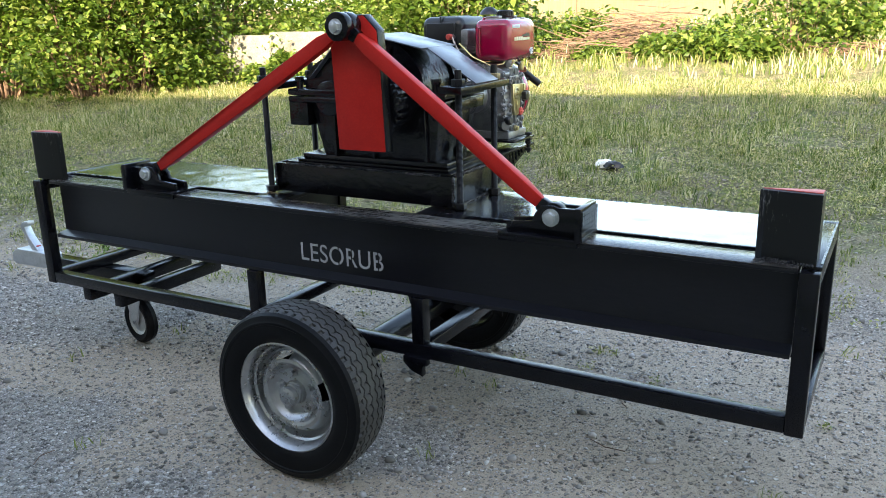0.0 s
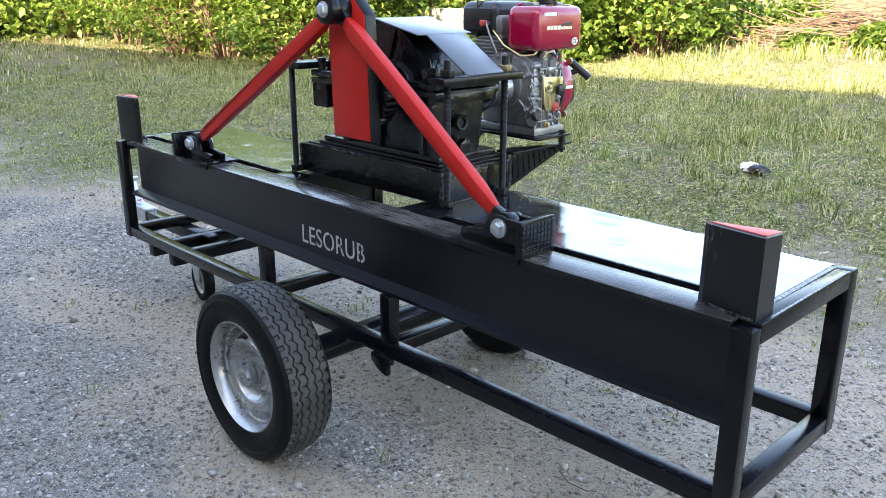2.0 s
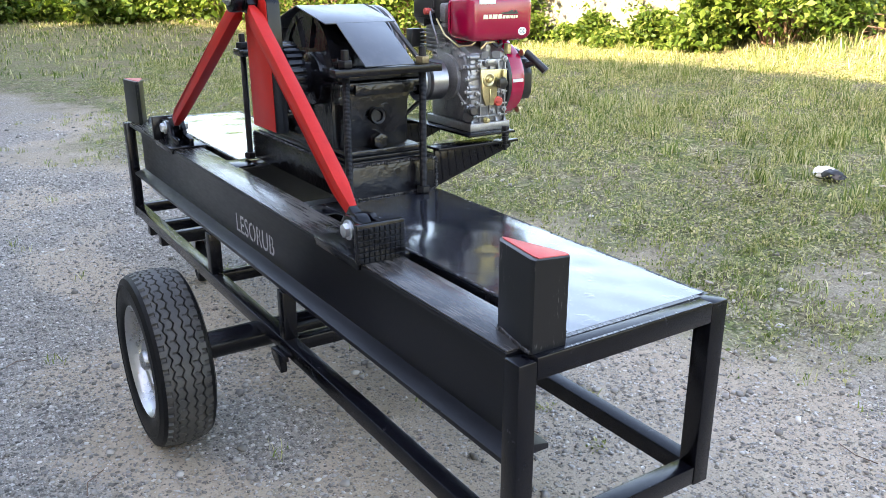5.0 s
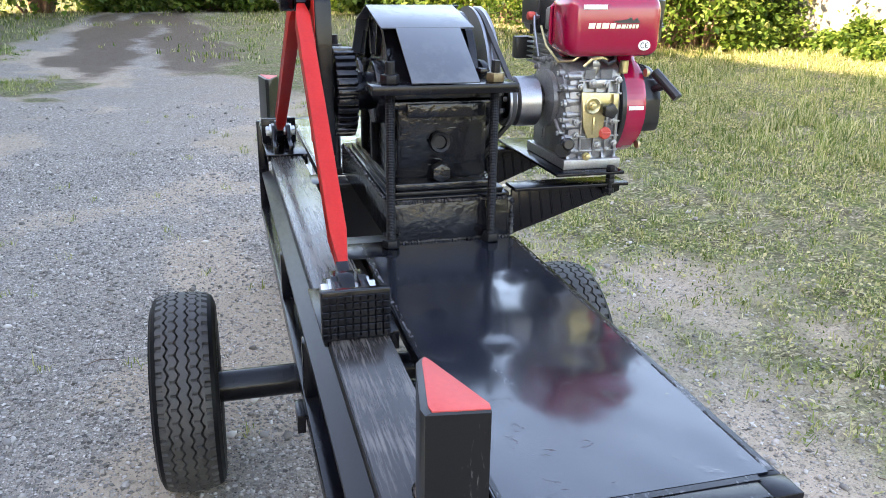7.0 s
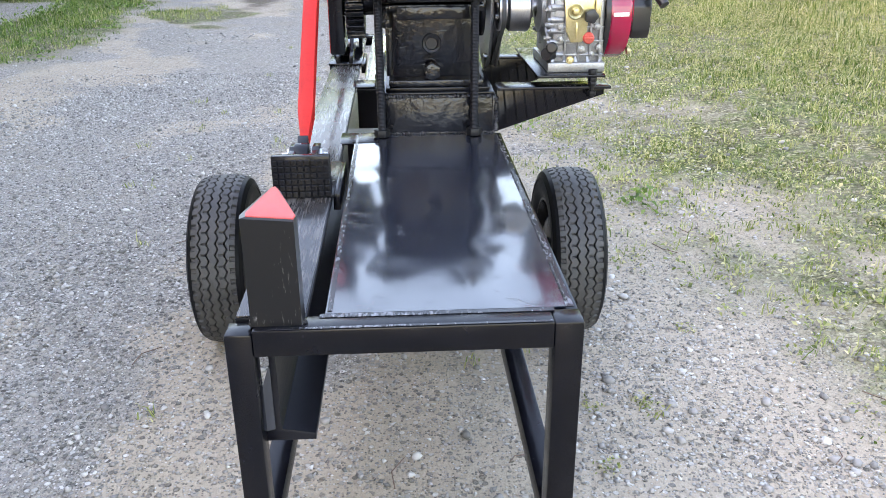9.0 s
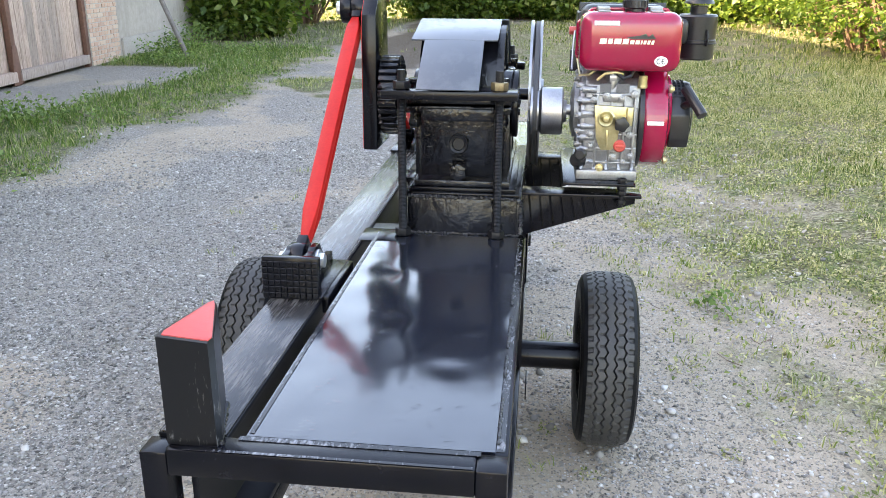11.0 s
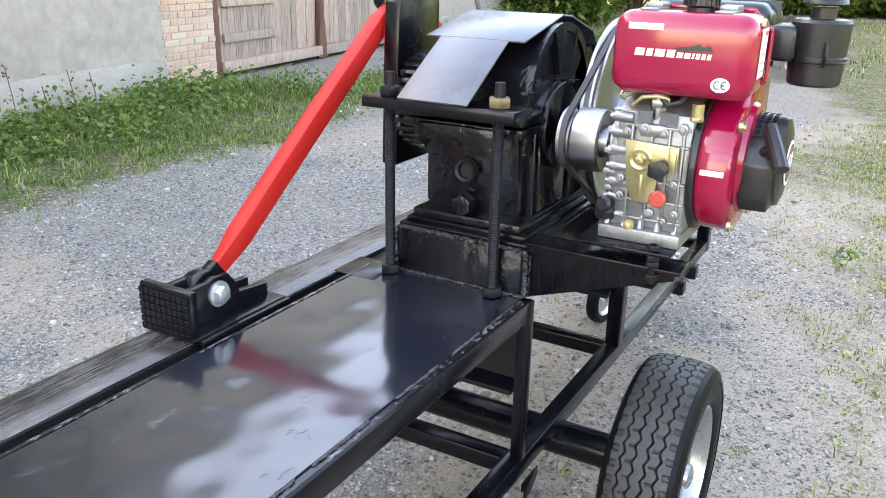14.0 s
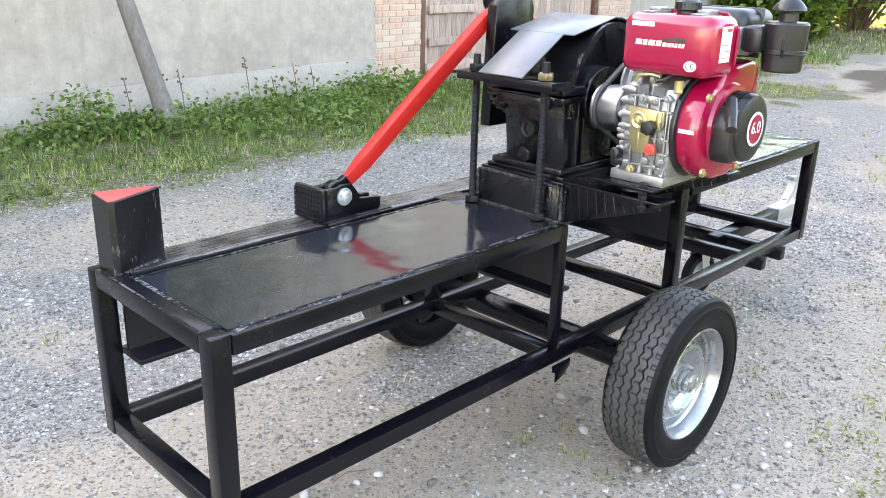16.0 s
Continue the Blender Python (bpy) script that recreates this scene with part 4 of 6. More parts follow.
sticker = part("round_sticker", cyl(B(), (-1.495, 3.3185, 1.14), (-1.495, 3.3205, 1.14), 0.046, seg=48), WHITE, recoil, "round white and red power sticker")
bm = B()
cyl(bm, (-1.495, 3.3204, 1.14), (-1.495, 3.3212, 1.14), 0.039, seg=48)
part("sticker_disc", bm, RED_GLOSS, sticker)
pipe_pts = [(-1.41, 3.28, 1.17), (-1.39, 3.29, 1.18), (-1.372, 3.305, 1.188)]
part("starter_rope_guide", pipe(B(), pipe_pts, 0.011, 12), BLACK_FLAT, recoil)
part("pull_handle", pipe(B(), [(-1.405, 3.285, 1.222), (-1.395, 3.292, 1.213), (-1.37, 3.308, 1.188), (-1.345, 3.322, 1.166), (-1.338, 3.326, 1.158)], 0.0145, 14), BLACK_FLAT, recoil, "black pull handle")


def flat_text(words, height, name, mat, parent, place_matrix):
    c = bpy.data.curves.new(name, "FONT")
    c.body, c.size, c.extrude, c.align_x, c.align_y = words, height, 0.0003, "CENTER", "CENTER"
    t = new(name, c)
    bpy.context.view_layer.update()
    m2 = bpy.data.meshes.new_from_object(t.evaluated_get(bpy.context.evaluated_depsgraph_get()))
    bpy.data.objects.remove(t)
    m2.transform(place_matrix)
    m2.materials.clear()
    m2.materials.append(mat)
    return place(new(name, m2), parent)


flat_text("6.0", 0.044, "sticker_number", WHITE, sticker, pose(-1.495, 3.3216, 1.143, 90, 0, 180))
# fuel tank
bm = B()
box(bm, -1.478, -1.322, 2.983, 3.255, 1.282, 1.44, 0.034, 5)
tank = part("fuel_tank", bm, RED_GLOSS, engine, "crimson gloss fuel tank", 40)
bm = B()
for (y, z), (y2, z2) in zip(*(lambda q: (q, q[1:] + q[:1]))([(3.017, 1.278), (3.221, 1.278), (3.259, 1.316), (3.259, 1.406), (3.221, 1.444), (3.017, 1.444), (2.979, 1.406), (2.979, 1.316)])):
    pipe(bm, [(-1.445, y, z), (-1.445, y2, z2)], 0.004, 8)
part("tank_seam", bm, RED_GLOSS, tank)
cap = part("tank_cap", lathe(B(), [(0.0, 0.036), (0.024, 0.036), (0.031, 0.031), (0.033, 0.012), (0.026, 0.008), (0.026, 0.0)], (-1.405, 3.13, 1.438), (0, 0, 1), 36), BLACK_FLAT, tank, "black ribbed filler cap")
bm = B()
for k in range(18):
    a = 2 * math.pi * k / 18
    box(bm, -0.0028, 0.0028, 0.0305, 0.0345, 0.012, 0.03, 0)
    bmesh.ops.rotate(bm, cent=(0, 0, 0), matrix=Matrix.Rotation(2 * math.pi / 18, 3, "Z"), verts=bm.verts[:])
bmesh.ops.translate(bm, vec=(-1.405, 3.13, 1.438), verts=bm.verts[:])
part("cap_ribs", bm, BLACK_FLAT, cap)
for y in (3.045, 3.185):
    bm = B()
    box(bm, -1.45, -1.35, y - 0.017, y + 0.017, 1.439, 1.4435, 0.0015)
    box(bm, -1.44, -1.385, y - 0.017, y + 0.017, 1.443, 1.452, 0.002)
    part("tank_bracket", bm, ALU, tank)
part("tank_sticker", box(B(), -1.3228, -1.3206, 3.018, 3.085, 1.406, 1.418, 0.0003), WHITE, tank, "white strip sticker")
x = 3.034
for w, h, gap in [(w, 0.014, 0.002) for w in (0.020, 0.014, 0.021, 0.017)] + [(w, 0.010, 0.0012) for w in (0.013, 0.013, 0.006, 0.009, 0.009, 0.009)]:
    part("maker_mark", prism(B(), [(x, 1.358), (x + w - 0.002, 1.358), (x + w, 1.358 + h), (x + 0.002, 1.358 + h)], "x", -1.3222, -1.3204), PALE_GOLD, tank, "pale gilt bar of a maker's mark")
    x += w + gap
bm = B()
prism(bm, [(3.105, 1.376), (3.14, 1.380), (3.155, 1.386), (3.162, 1.377), (3.172, 1.385), (3.182, 1.373), (3.16, 1.371), (3.12, 1.371)], "x", -1.3222, -1.3205)
part("mark_flourish", bm, RUBBER, tank)
oval = [(3.20 + 0.0175 * math.cos(2 * math.pi * k / 32), 1.314 + 0.0135 * math.sin(2 * math.pi * k / 32)) for k in range(32)]
ce = part("mark_oval", prism(B(), oval, "x", -1.3222, -1.3206), WHITE, tank, "white oval conformity mark")
bm = B()
for yc in (3.1945, 3.2075):
    pipe(bm, [(-1.3204, yc + 0.0055 * math.cos(radians(a)), 1.314 + 0.0068 * math.sin(radians(a))) for a in range(55, 306, 25)], 0.0011, 6)
pipe(bm, [(-1.3204, 3.2025, 1.314), (-1.3204, 3.2075, 1.314)], 0.0011, 6)
part("mark_letters", bm, RUBBER, ce)
lab = part("side_label", box(B(), -1.42, -1.365, 3.2536, 3.2562, 1.325, 1.415, 0.0003), WHITE, tank, "white side label with small print")
bm = B()
for z in (1.336, 1.352, 1.368):
    box(bm, -1.415, -1.37 - 0.01 * (z > 1.38), 3.2560, 3.2566, z, z + 0.0018, 0)
box(bm, -1.416, -1.39, 3.2560, 3.2566, 1.402, 1.410, 0)
part("label_print", bm, RED_BUTTON, lab)
# exhaust and air cleaner
part("muffler", box(B(), -1.715, -1.525, 2.985, 3.235, 1.315, 1.442, 0.034, 5), BLACK_FLAT, engine, "black boxed silencer", 40)
part("muffler_seam", box(B(), -1.625, -1.617, 2.982, 3.238, 1.312, 1.445, 0.003), BLACK_FLAT, engine)
part("muffler_dimple", box(B(), -1.685, -1.555, 2.978, 2.99, 1.34, 1.42, 0.01, 3), BLACK_FLAT, engine)
part("intake_elbow", box(B(), -1.60, -1.50, 3.236, 3.29, 1.335, 1.405, 0.014, 3), BLACK_FLAT, engine)
part("intake_flange", box(B(), -1.56, -1.49, 3.225, 3.238, 1.325, 1.40, 0.006), ALU, engine)
AC = (-1.572, 3.325)
air = part("air_cleaner", lathe(B(), [(0.0, 1.288), (0.046, 1.288), (0.051, 1.293), (0.053, 1.335), (0.056, 1.337), (0.056, 1.344), (0.054, 1.346), (0.056, 1.41), (0.052, 1.416), (0.03, 1.416), (0.024, 1.418), (0.024, 1.438), (0.028, 1.44), (0.0, 1.44)], (AC[0], AC[1], 0), (0, 0, 1), 48), BLACK_FLAT, engine, "black oil-bath air cleaner")
part("rain_cap", lathe(B(), [(0.0, 1.478), (0.016, 1.476), (0.032, 1.464), (0.041, 1.452), (0.043, 1.446), (0.040, 1.446), (0.02, 1.454)], (AC[0], AC[1], 0), (0, 0, 1), 40), BLACK_FLAT, air)
part("clip_wire", lathe(B(), [(0.0565, 1.334), (0.0585, 1.336), (0.0565, 1.338)], (AC[0], AC[1], 0), (0, 0, 1), 40), THREAD, air)
for a in (20, 140, 260):
    ca, sa = math.cos(radians(a)), math.sin(radians(a))
    part("clip", pipe(B(), [(AC[0] + ca * 0.057, AC[1] + sa * 0.057, 1.33), (AC[0] + ca * 0.063, AC[1] + sa * 0.063, 1.35), (AC[0] + ca * 0.058, AC[1] + sa * 0.058, 1.375)], 0.004, 8), THREAD, air)
engine.location.y -= 0.006
tank.location.y -= 0.005
tank.location.z -= 0.010
shroud.location.y -= 0.005
recoil.location.y -= 0.005
# drive: shaft, small pulley and belt
part("drive_shaft", cyl(B(), (-1.462, 2.865, 1.148), (-1.462, 2.985, 1.148), 0.015, seg=20), STEEL, engine)
part("engine_pulley", lathe(B(), [(0.014, 0.0), (0.046, 0.0), (0.050, -0.012), (0.062, -0.018), (0.068, -0.016), (0.068, -0.010), (0.058, 0.0), (0.058, 0.008), (0.068, 0.016), (0.069, 0.020), (0.069, 0.074), (0.064, 0.078), (0.036, 0.070), (0.032, 0.088), (0.014, 0.088)], (-1.462, 2.860, 1.143), (0, 1, 0), 64), STEEL, engine, "wide turned silver engine pulley")
part("pulley_face", cyl(B(), (-1.462, 2.846, 1.143), (-1.462, 2.8595, 1.143), 0.046, seg=40, bev=0.001), BLACK, engine, "black pulley face")
bm = B()
for k in range(3):
    a = radians(120 * k + 20)
    hexa(bm, (-1.462 + 0.028 * math.cos(a), 2.838, 1.143 + 0.028 * math.sin(a)), (-1.462 + 0.028 * math.cos(a), 2.847, 1.143 + 0.028 * math.sin(a)), 0.007)
part("pulley_screw", bm, STEEL, engine)
belt = thing("drive_belt", "black rubber drive belt round two pulleys", "belt", (-1.63, 2.856, 1.146))
c1, r1, c2, r2 = Vector((-1.79, 1.145)), 0.234, Vector((-1.462, 1.143)), 0.067
ang = math.acos((r1 - r2) / (c2 - c1).length)
outer = [(c1.x + r1 * math.cos(t), c1.y + r1 * math.sin(t)) for t in np.linspace(ang, 2 * math.pi - ang, 60)] + [(c2.x + r2 * math.cos(t), c2.y + r2 * math.sin(t)) for t in np.linspace(-ang, ang, 24)]
inner = [(c1.x + (r1 - 0.009) * math.cos(t), c1.y + (r1 - 0.009) * math.sin(t)) for t in np.linspace(ang, 2 * math.pi - ang, 60)] + [(c2.x + (r2 - 0.009) * math.cos(t), c2.y + (r2 - 0.009) * math.sin(t)) for t in np.linspace(-ang, ang, 24)]
bm = B()
vo = [[bm.verts.new((p[0], y, p[1])) for p in ring] for ring, y in ((outer, 2.850), (outer, 2.863), (inner, 2.863), (inner, 2.850))]
n = len(outer)
for k in range(4):
    a, b = vo[k], vo[(k + 1) % 4]
    for i in range(n):
        bm.faces.new((a[i], a[(i + 1) % n], b[(i + 1) % n], b[i]))
bmesh.ops.recalc_face_normals(bm, faces=bm.faces[:])
part("belt_loop", bm, BELT, belt)

# ---- ground ----


def smooth(a, b, v):
    t = np.clip((v - a) / (b - a), 0, 1)
    return t * t * (3 - 2 * t)


def fbm(x, y, f, seed):
    """Cheap smooth noise in -1..1 from summed rotated waves."""
    r = np.random.RandomState(seed)
    s = np.zeros_like(x, dtype=float)
    amp = 0.0
    for k in range(9):
        a, w, ph = r.uniform(0, math.tau), f * 1.45 ** (k * 0.7), r.uniform(0, math.tau)
        g = 1 / 1.25 ** k
        s += g * np.sin((np.cos(a) * x + np.sin(a) * y) * w + ph + 1.7 * np.sin((np.sin(a) * x - np.cos(a) * y) * w * 0.6 + ph * 2))
        amp += g
    return s / amp * 1.6


def wall_y(x):
    return -3.12 + 0.125 * x


def lift(x, y):
    """Height of the ground: level by the trailer, rising across the meadow."""
    x, y = np.asarray(x, float), np.asarray(y, float)
    fall = 1.0 - 0.4 * smooth(0, 1, (-x - 4.0) / 7.0)
    up = np.where(y > 3.4, y - 3.4, 0.0)
    up = np.where(up > 9.5, 9.5 + (up - 9.5) * 0.22, up)
    z = 0.085 * fall * up * smooth(3.2, 5.0, y)
    z = z + 0.012 * fbm(x, y, 2.2, 3) * smooth(3.6, 5.5, y) + 0.006 * fbm(x, y, 5.0, 5) * smooth(0.4, 1.2, np.abs(y - 2.5))
    far = smooth(25, 60, np.hypot(x, y))
    return z * (1 - far) + far * 1.0 * smooth(5, 40, y)


def grassy(x, y):
    """How grassy the ground is, 0 bare gravel to 1 full meadow."""
    x, y = np.asarray(x, float), np.asarray(y, float)
    n1, n2 = fbm(x, y, 1.1, 11), fbm(x, y, 3.2, 12)
    edge = 4.75 - 0.6 * smooth(0, 1, (-x - 0.3) / 2.2) - 1.3 * smooth(0, 1, (-x - 2.0) / 6.0) - 1.2 * smooth(0, 1, (-x - 8.0) / 6.0)
    meadow = smooth(-1.1, 2.0, y - edge + 0.6 * n1 + 0.45 * n2)
    apron = smooth(0, 1, (x + 12.9) / 0.7) * smooth(0, 1, (-7.0 - x) / 0.8)
    verge_edge = -1.05 - 0.35 * smooth(0, 1, (-x - 9) / 6)
    verge = smooth(0.35, -0.55, y - verge_edge + 0.35 * n1 + 0.15 * n2)
    bare = apron * smooth(-2.35, -2.75, y + 0.2 * n1)
    verge = verge * (1 - bare)
    island = 0.75 * smooth(0.25, 0.8, n1 + 0.4 * n2) * smooth(0, 1, (-x - 6.5) / 3.0) * smooth(-1.6, -0.6, y) * smooth(1.4, 0.4, y)
    tufts = 0.16 * smooth(0.45, 0.95, n2) * smooth(1.2, 2.9, y) * smooth(5, 3, y)
    return np.clip(np.maximum.reduce([meadow, verge, island, tufts]), 0, 1)


def dusty(x, y):
    """Where fine beige dirt covers the stones: worn tracks and patches."""
    x, y = np.asarray(x, float), np.asarray(y, float)
    n = fbm(x, y, 0.9, 81) + 0.45 * fbm(x, y, 3.4, 83)
    track = np.maximum(1.25 * np.exp(-((y - 3.75) / 0.95) ** 4), 0.85 * np.exp(-((y - 2.3) / 0.65) ** 4) * smooth(0, 1, (x + 6.5) / 2))
    return np.clip(smooth(0.0, 0.75, n + 0.85 * track - 0.05), 0, 1) * smooth(0, 1, (x + 45.0) / 20)


def axis_points(lo, hi, step, reach):
    mid = np.arange(lo, hi + step / 2, step)
    g = step * 1.35 ** np.arange(1, 60)
    out = np.cumsum(g)
    out = out[out < reach]
    return np.concatenate([(lo - out)[::-1], mid, hi + out])


gx, gy = axis_points(-16.0, 5.0, 0.085, 700), axis_points(-5.0, 13.5, 0.085, 700)
GX, GY = np.meshgrid(gx, gy, indexing="ij")
GZ = lift(GX, GY)
nx, ny = len(gx), len(gy)


def fast_mesh(name, co, tris, material, parent=None, quads=False):
    me = bpy.data.meshes.new(name)
    k = 4 if quads else 3
    me.vertices.add(len(co))
    me.vertices.foreach_set("co", np.ascontiguousarray(co, np.float32).ravel())
    me.loops.add(len(tris) * k)
    me.loops.foreach_set("vertex_index", np.ascontiguousarray(tris, np.int32).ravel())
    me.polygons.add(len(tris))
    me.polygons.foreach_set("loop_start", np.arange(0, len(tris) * k, k, dtype=np.int32))
    me.update(calc_edges=True)
    me.validate()
    me.materials.append(material)
    return place(new(name, me), parent)


# gravel, earth and turf by how grassy the place is
m, nt, p = nodes_of("gravel_and_turf")
att = nt.nodes.new("ShaderNodeAttribute")
att.attribute_name = "turf"
tc = nt.nodes.new("ShaderNodeTexCoord")
vor = nt.nodes.new("ShaderNodeTexVoronoi")
vor.inputs["Scale"].default_value = 46.0
vor.inputs["Randomness"].default_value = 1.0
nt.links.new(tc.outputs["Object"], vor.inputs["Vector"])
sep = nt.nodes.new("ShaderNodeSeparateColor")
nt.links.new(vor.outputs["Color"], sep.inputs[0])
vor2 = nt.nodes.new("ShaderNodeTexVoronoi")
vor2.inputs["Scale"].default_value = 115.0
nt.links.new(tc.outputs["Object"], vor2.inputs["Vector"])
sep2 = nt.nodes.new("ShaderNodeSeparateColor")
nt.links.new(vor2.outputs["Color"], sep2.inputs[0])


def maths(op, a, b):
    nd = nt.nodes.new("ShaderNodeMath")
    nd.operation = op
    for sock, v in zip(nd.inputs, (a, b)):
        if isinstance(v, (int, float)):
            sock.default_value = v
        else:
            nt.links.new(v, sock)
    return nd.outputs[0]


# stones of two sizes bedded in sand and fine grit; how close they lie changes from place to place
patches = noise_node(nt, 1.1, 8.0, 0.7)
dirt = nt.nodes.new("ShaderNodeAttribute")
dirt.attribute_name = "dirt"
packed = maths("SUBTRACT", ramp(nt, patches, [(0.34, grey(0.58)), (0.62, grey(1.1))]), maths("MULTIPLY", dirt.outputs["Fac"], 0.3))
big_here = maths("MULTIPLY", maths("LESS_THAN", sep.outputs[0], maths("MULTIPLY", packed, 0.75)), ramp(nt, vor.outputs["Distance"], [(0.34, grey(1.0)), (0.46, grey(0.0))]))
small_here = maths("MULTIPLY", maths("LESS_THAN", sep2.outputs[0], packed), ramp(nt, vor2.outputs["Distance"], [(0.36, grey(1.0)), (0.50, grey(0.0))]))
STONE_STOPS = [(0.0, (0.085, 0.078, 0.07)), (0.3, (0.20, 0.185, 0.168)), (0.65, (0.38, 0.353, 0.322)), (0.9, (0.54, 0.505, 0.465)), (1.0, (0.72, 0.68, 0.63))]
sand = ramp(nt, mix(nt, 0.5, noise_node(nt, 260.0, 4.0, 0.8), noise_node(nt, 34.0, 6.0, 0.7)), [(0.36, (0.125, 0.109, 0.092)), (0.49, (0.31, 0.272, 0.232)), (0.62, (0.50, 0.445, 0.385))])
dust = mix(nt, 0.5, dirt.outputs["Fac"], noise_node(nt, 0.55, 9.0, 0.7, (0.7, 1.6, 1)))
sand = mix(nt, ramp(nt, dust, [(0.34, grey(0.0)), (0.58, grey(0.95))]), sand, mix(nt, 0.6, sand, (0.56, 0.44, 0.32)))
gravel = mix(nt, small_here, sand, ramp(nt, sep2.outputs[1], STONE_STOPS))
gravel = mix(nt, big_here, gravel, ramp(nt, sep.outputs[1], STONE_STOPS))
grit = ramp(nt, noise_node(nt, 62.0, 6.0, 0.8), [(0.40, grey(0.05)), (0.58, grey(0.85))])
gravel = mix(nt, maths("MULTIPLY", ramp(nt, dust, [(0.40, grey(0.0)), (0.68, grey(0.6))]), grit), gravel, mix(nt, 0.75, sand, (0.37, 0.295, 0.22)))
stone_height = maths("MAXIMUM", big_here, maths("MULTIPLY", small_here, 0.55))
dry = mix(nt, 0.35, ramp(nt, noise_node(nt, 120.0, 5.0, 0.8), [(0.35, (0.17, 0.142, 0.10)), (0.5, (0.335, 0.28, 0.20)), (0.65, (0.50, 0.425, 0.31))]), gravel)
gravel = mix(nt, ramp(nt, mix(nt, 0.4, att.outputs["Fac"], noise_node(nt, 4.0, 6.0, 0.7)), [(0.2, grey(0.0)), (0.36, grey(0.85))]), gravel, dry)
earth = ramp(nt, noise_node(nt, 38.0, 8.0, 0.85), [(0.36, (0.025, 0.025, 0.012)), (0.48, (0.13, 0.125, 0.05)), (0.56, (0.27, 0.245, 0.12)), (0.66, (0.46, 0.41, 0.25))])
moss = ramp(nt, noise_node(nt, 14.0, 8.0, 0.8), [(0.35, (0.05, 0.085, 0.015)), (0.65, (0.22, 0.23, 0.075))])
# litter: bits of straw, soil, leaf and moss, gap shade painted between them
bent = nt.nodes.new("ShaderNodeVectorMath")
bent.operation = "ADD"
swirl = nt.nodes.new("ShaderNodeTexNoise")
swirl.inputs["Scale"].default_value, swirl.inputs["Detail"].default_value = 9.0, 3.0
nt.links.new(tc.outputs["Object"], swirl.inputs["Vector"])
sw = nt.nodes.new("ShaderNodeVectorMath")
sw.operation = "SCALE"
sw.inputs["Scale"].default_value = 0.16
nt.links.new(swirl.outputs["Color"], sw.inputs[0])
nt.links.new(tc.outputs["Object"], bent.inputs[0])
nt.links.new(sw.outputs[0], bent.inputs[1])


def litter(sx, sy, stops):
    mp = nt.nodes.new("ShaderNodeMapping")
    mp.inputs["Scale"].default_value = (sx, sy, 30.0)
    nt.links.new(bent.outputs[0], mp.inputs["Vector"])
    v = nt.nodes.new("ShaderNodeTexVoronoi")
    v.inputs["Scale"].default_value = 1.0
    nt.links.new(mp.outputs[0], v.inputs["Vector"])
    s = nt.nodes.new("ShaderNodeSeparateColor")
    nt.links.new(v.outputs["Color"], s.inputs[0])
    return mix(nt, 1.0, ramp(nt, s.outputs[0], stops), ramp(nt, v.outputs["Distance"], [(0.35, grey(1.1)), (0.8, grey(0.3))]), "MULTIPLY")


strawy = litter(85, 45, [(0.0, (0.03, 0.03, 0.014)), (0.3, (0.13, 0.105, 0.06)), (0.55, (0.28, 0.25, 0.12)), (0.8, (0.46, 0.41, 0.25)), (1.0, (0.62, 0.57, 0.42))])
leafy = litter(45, 75, [(0.0, (0.025, 0.04, 0.01)), (0.35, (0.10, 0.15, 0.035)), (0.65, (0.20, 0.25, 0.07)), (0.85, (0.30, 0.31, 0.13)), (1.0, (0.48, 0.44, 0.27))])
soil = litter(60, 55, [(0.0, (0.06, 0.047, 0.032)), (0.4, (0.21, 0.17, 0.12)), (0.75, (0.37, 0.31, 0.23)), (1.0, (0.56, 0.49, 0.39))])
turf = mix(nt, ramp(nt, noise_node(nt, 3.2, 6.0, 0.7), [(0.42, grey(0.0)), (0.56, grey(1.0))]), strawy, leafy)
turf = mix(nt, ramp(nt, noise_node(nt, 1.4, 6.0, 0.72, (1.0, 1.6, 1)), [(0.50, grey(0.0)), (0.60, grey(0.85))]), turf, soil)
turf = mix(nt, 0.2, turf, mix(nt, 0.4, earth, moss))
ragged = nt.nodes.new("ShaderNodeMath")
ragged.operation = "ADD"
nt.links.new(att.outputs["Fac"], ragged.inputs[0])
lump = nt.nodes.new("ShaderNodeMath")
lump.operation = "MULTIPLY_ADD"
lump.inputs[1].default_value, lump.inputs[2].default_value = 0.7, -0.35
nt.links.new(noise_node(nt, 6.0, 5.0, 0.7), lump.inputs[0])
nt.links.new(lump.outputs[0], ragged.inputs[1])
edge = ramp(nt, ragged.outputs[0], [(0.26, grey(0.0)), (0.58, grey(0.95))])
mud = nt.nodes.new("ShaderNodeAttribute")
mud.attribute_name = "mud"
wet = ramp(nt, mix(nt, 0.35, mud.outputs["Fac"], noise_node(nt, 2.5, 5.0, 0.7)), [(0.33, grey(0.0)), (0.47, grey(1.0))])
nt.links.new(mix(nt, wet, mix(nt, edge, gravel, turf), (0.14, 0.105, 0.075)), p.inputs["Base Color"])
nt.links.new(mix(nt, wet, grey(0.9), grey(0.7)), p.inputs["Roughness"])
p.inputs["Specular IOR Level"].default_value = 0.25
h1 = bump(nt, p, stone_height, 1.0, 0.017)
bump(nt, p, noise_node(nt, 170.0, 3.0, 0.7), 0.8, 0.007, h1)
GROUND = m

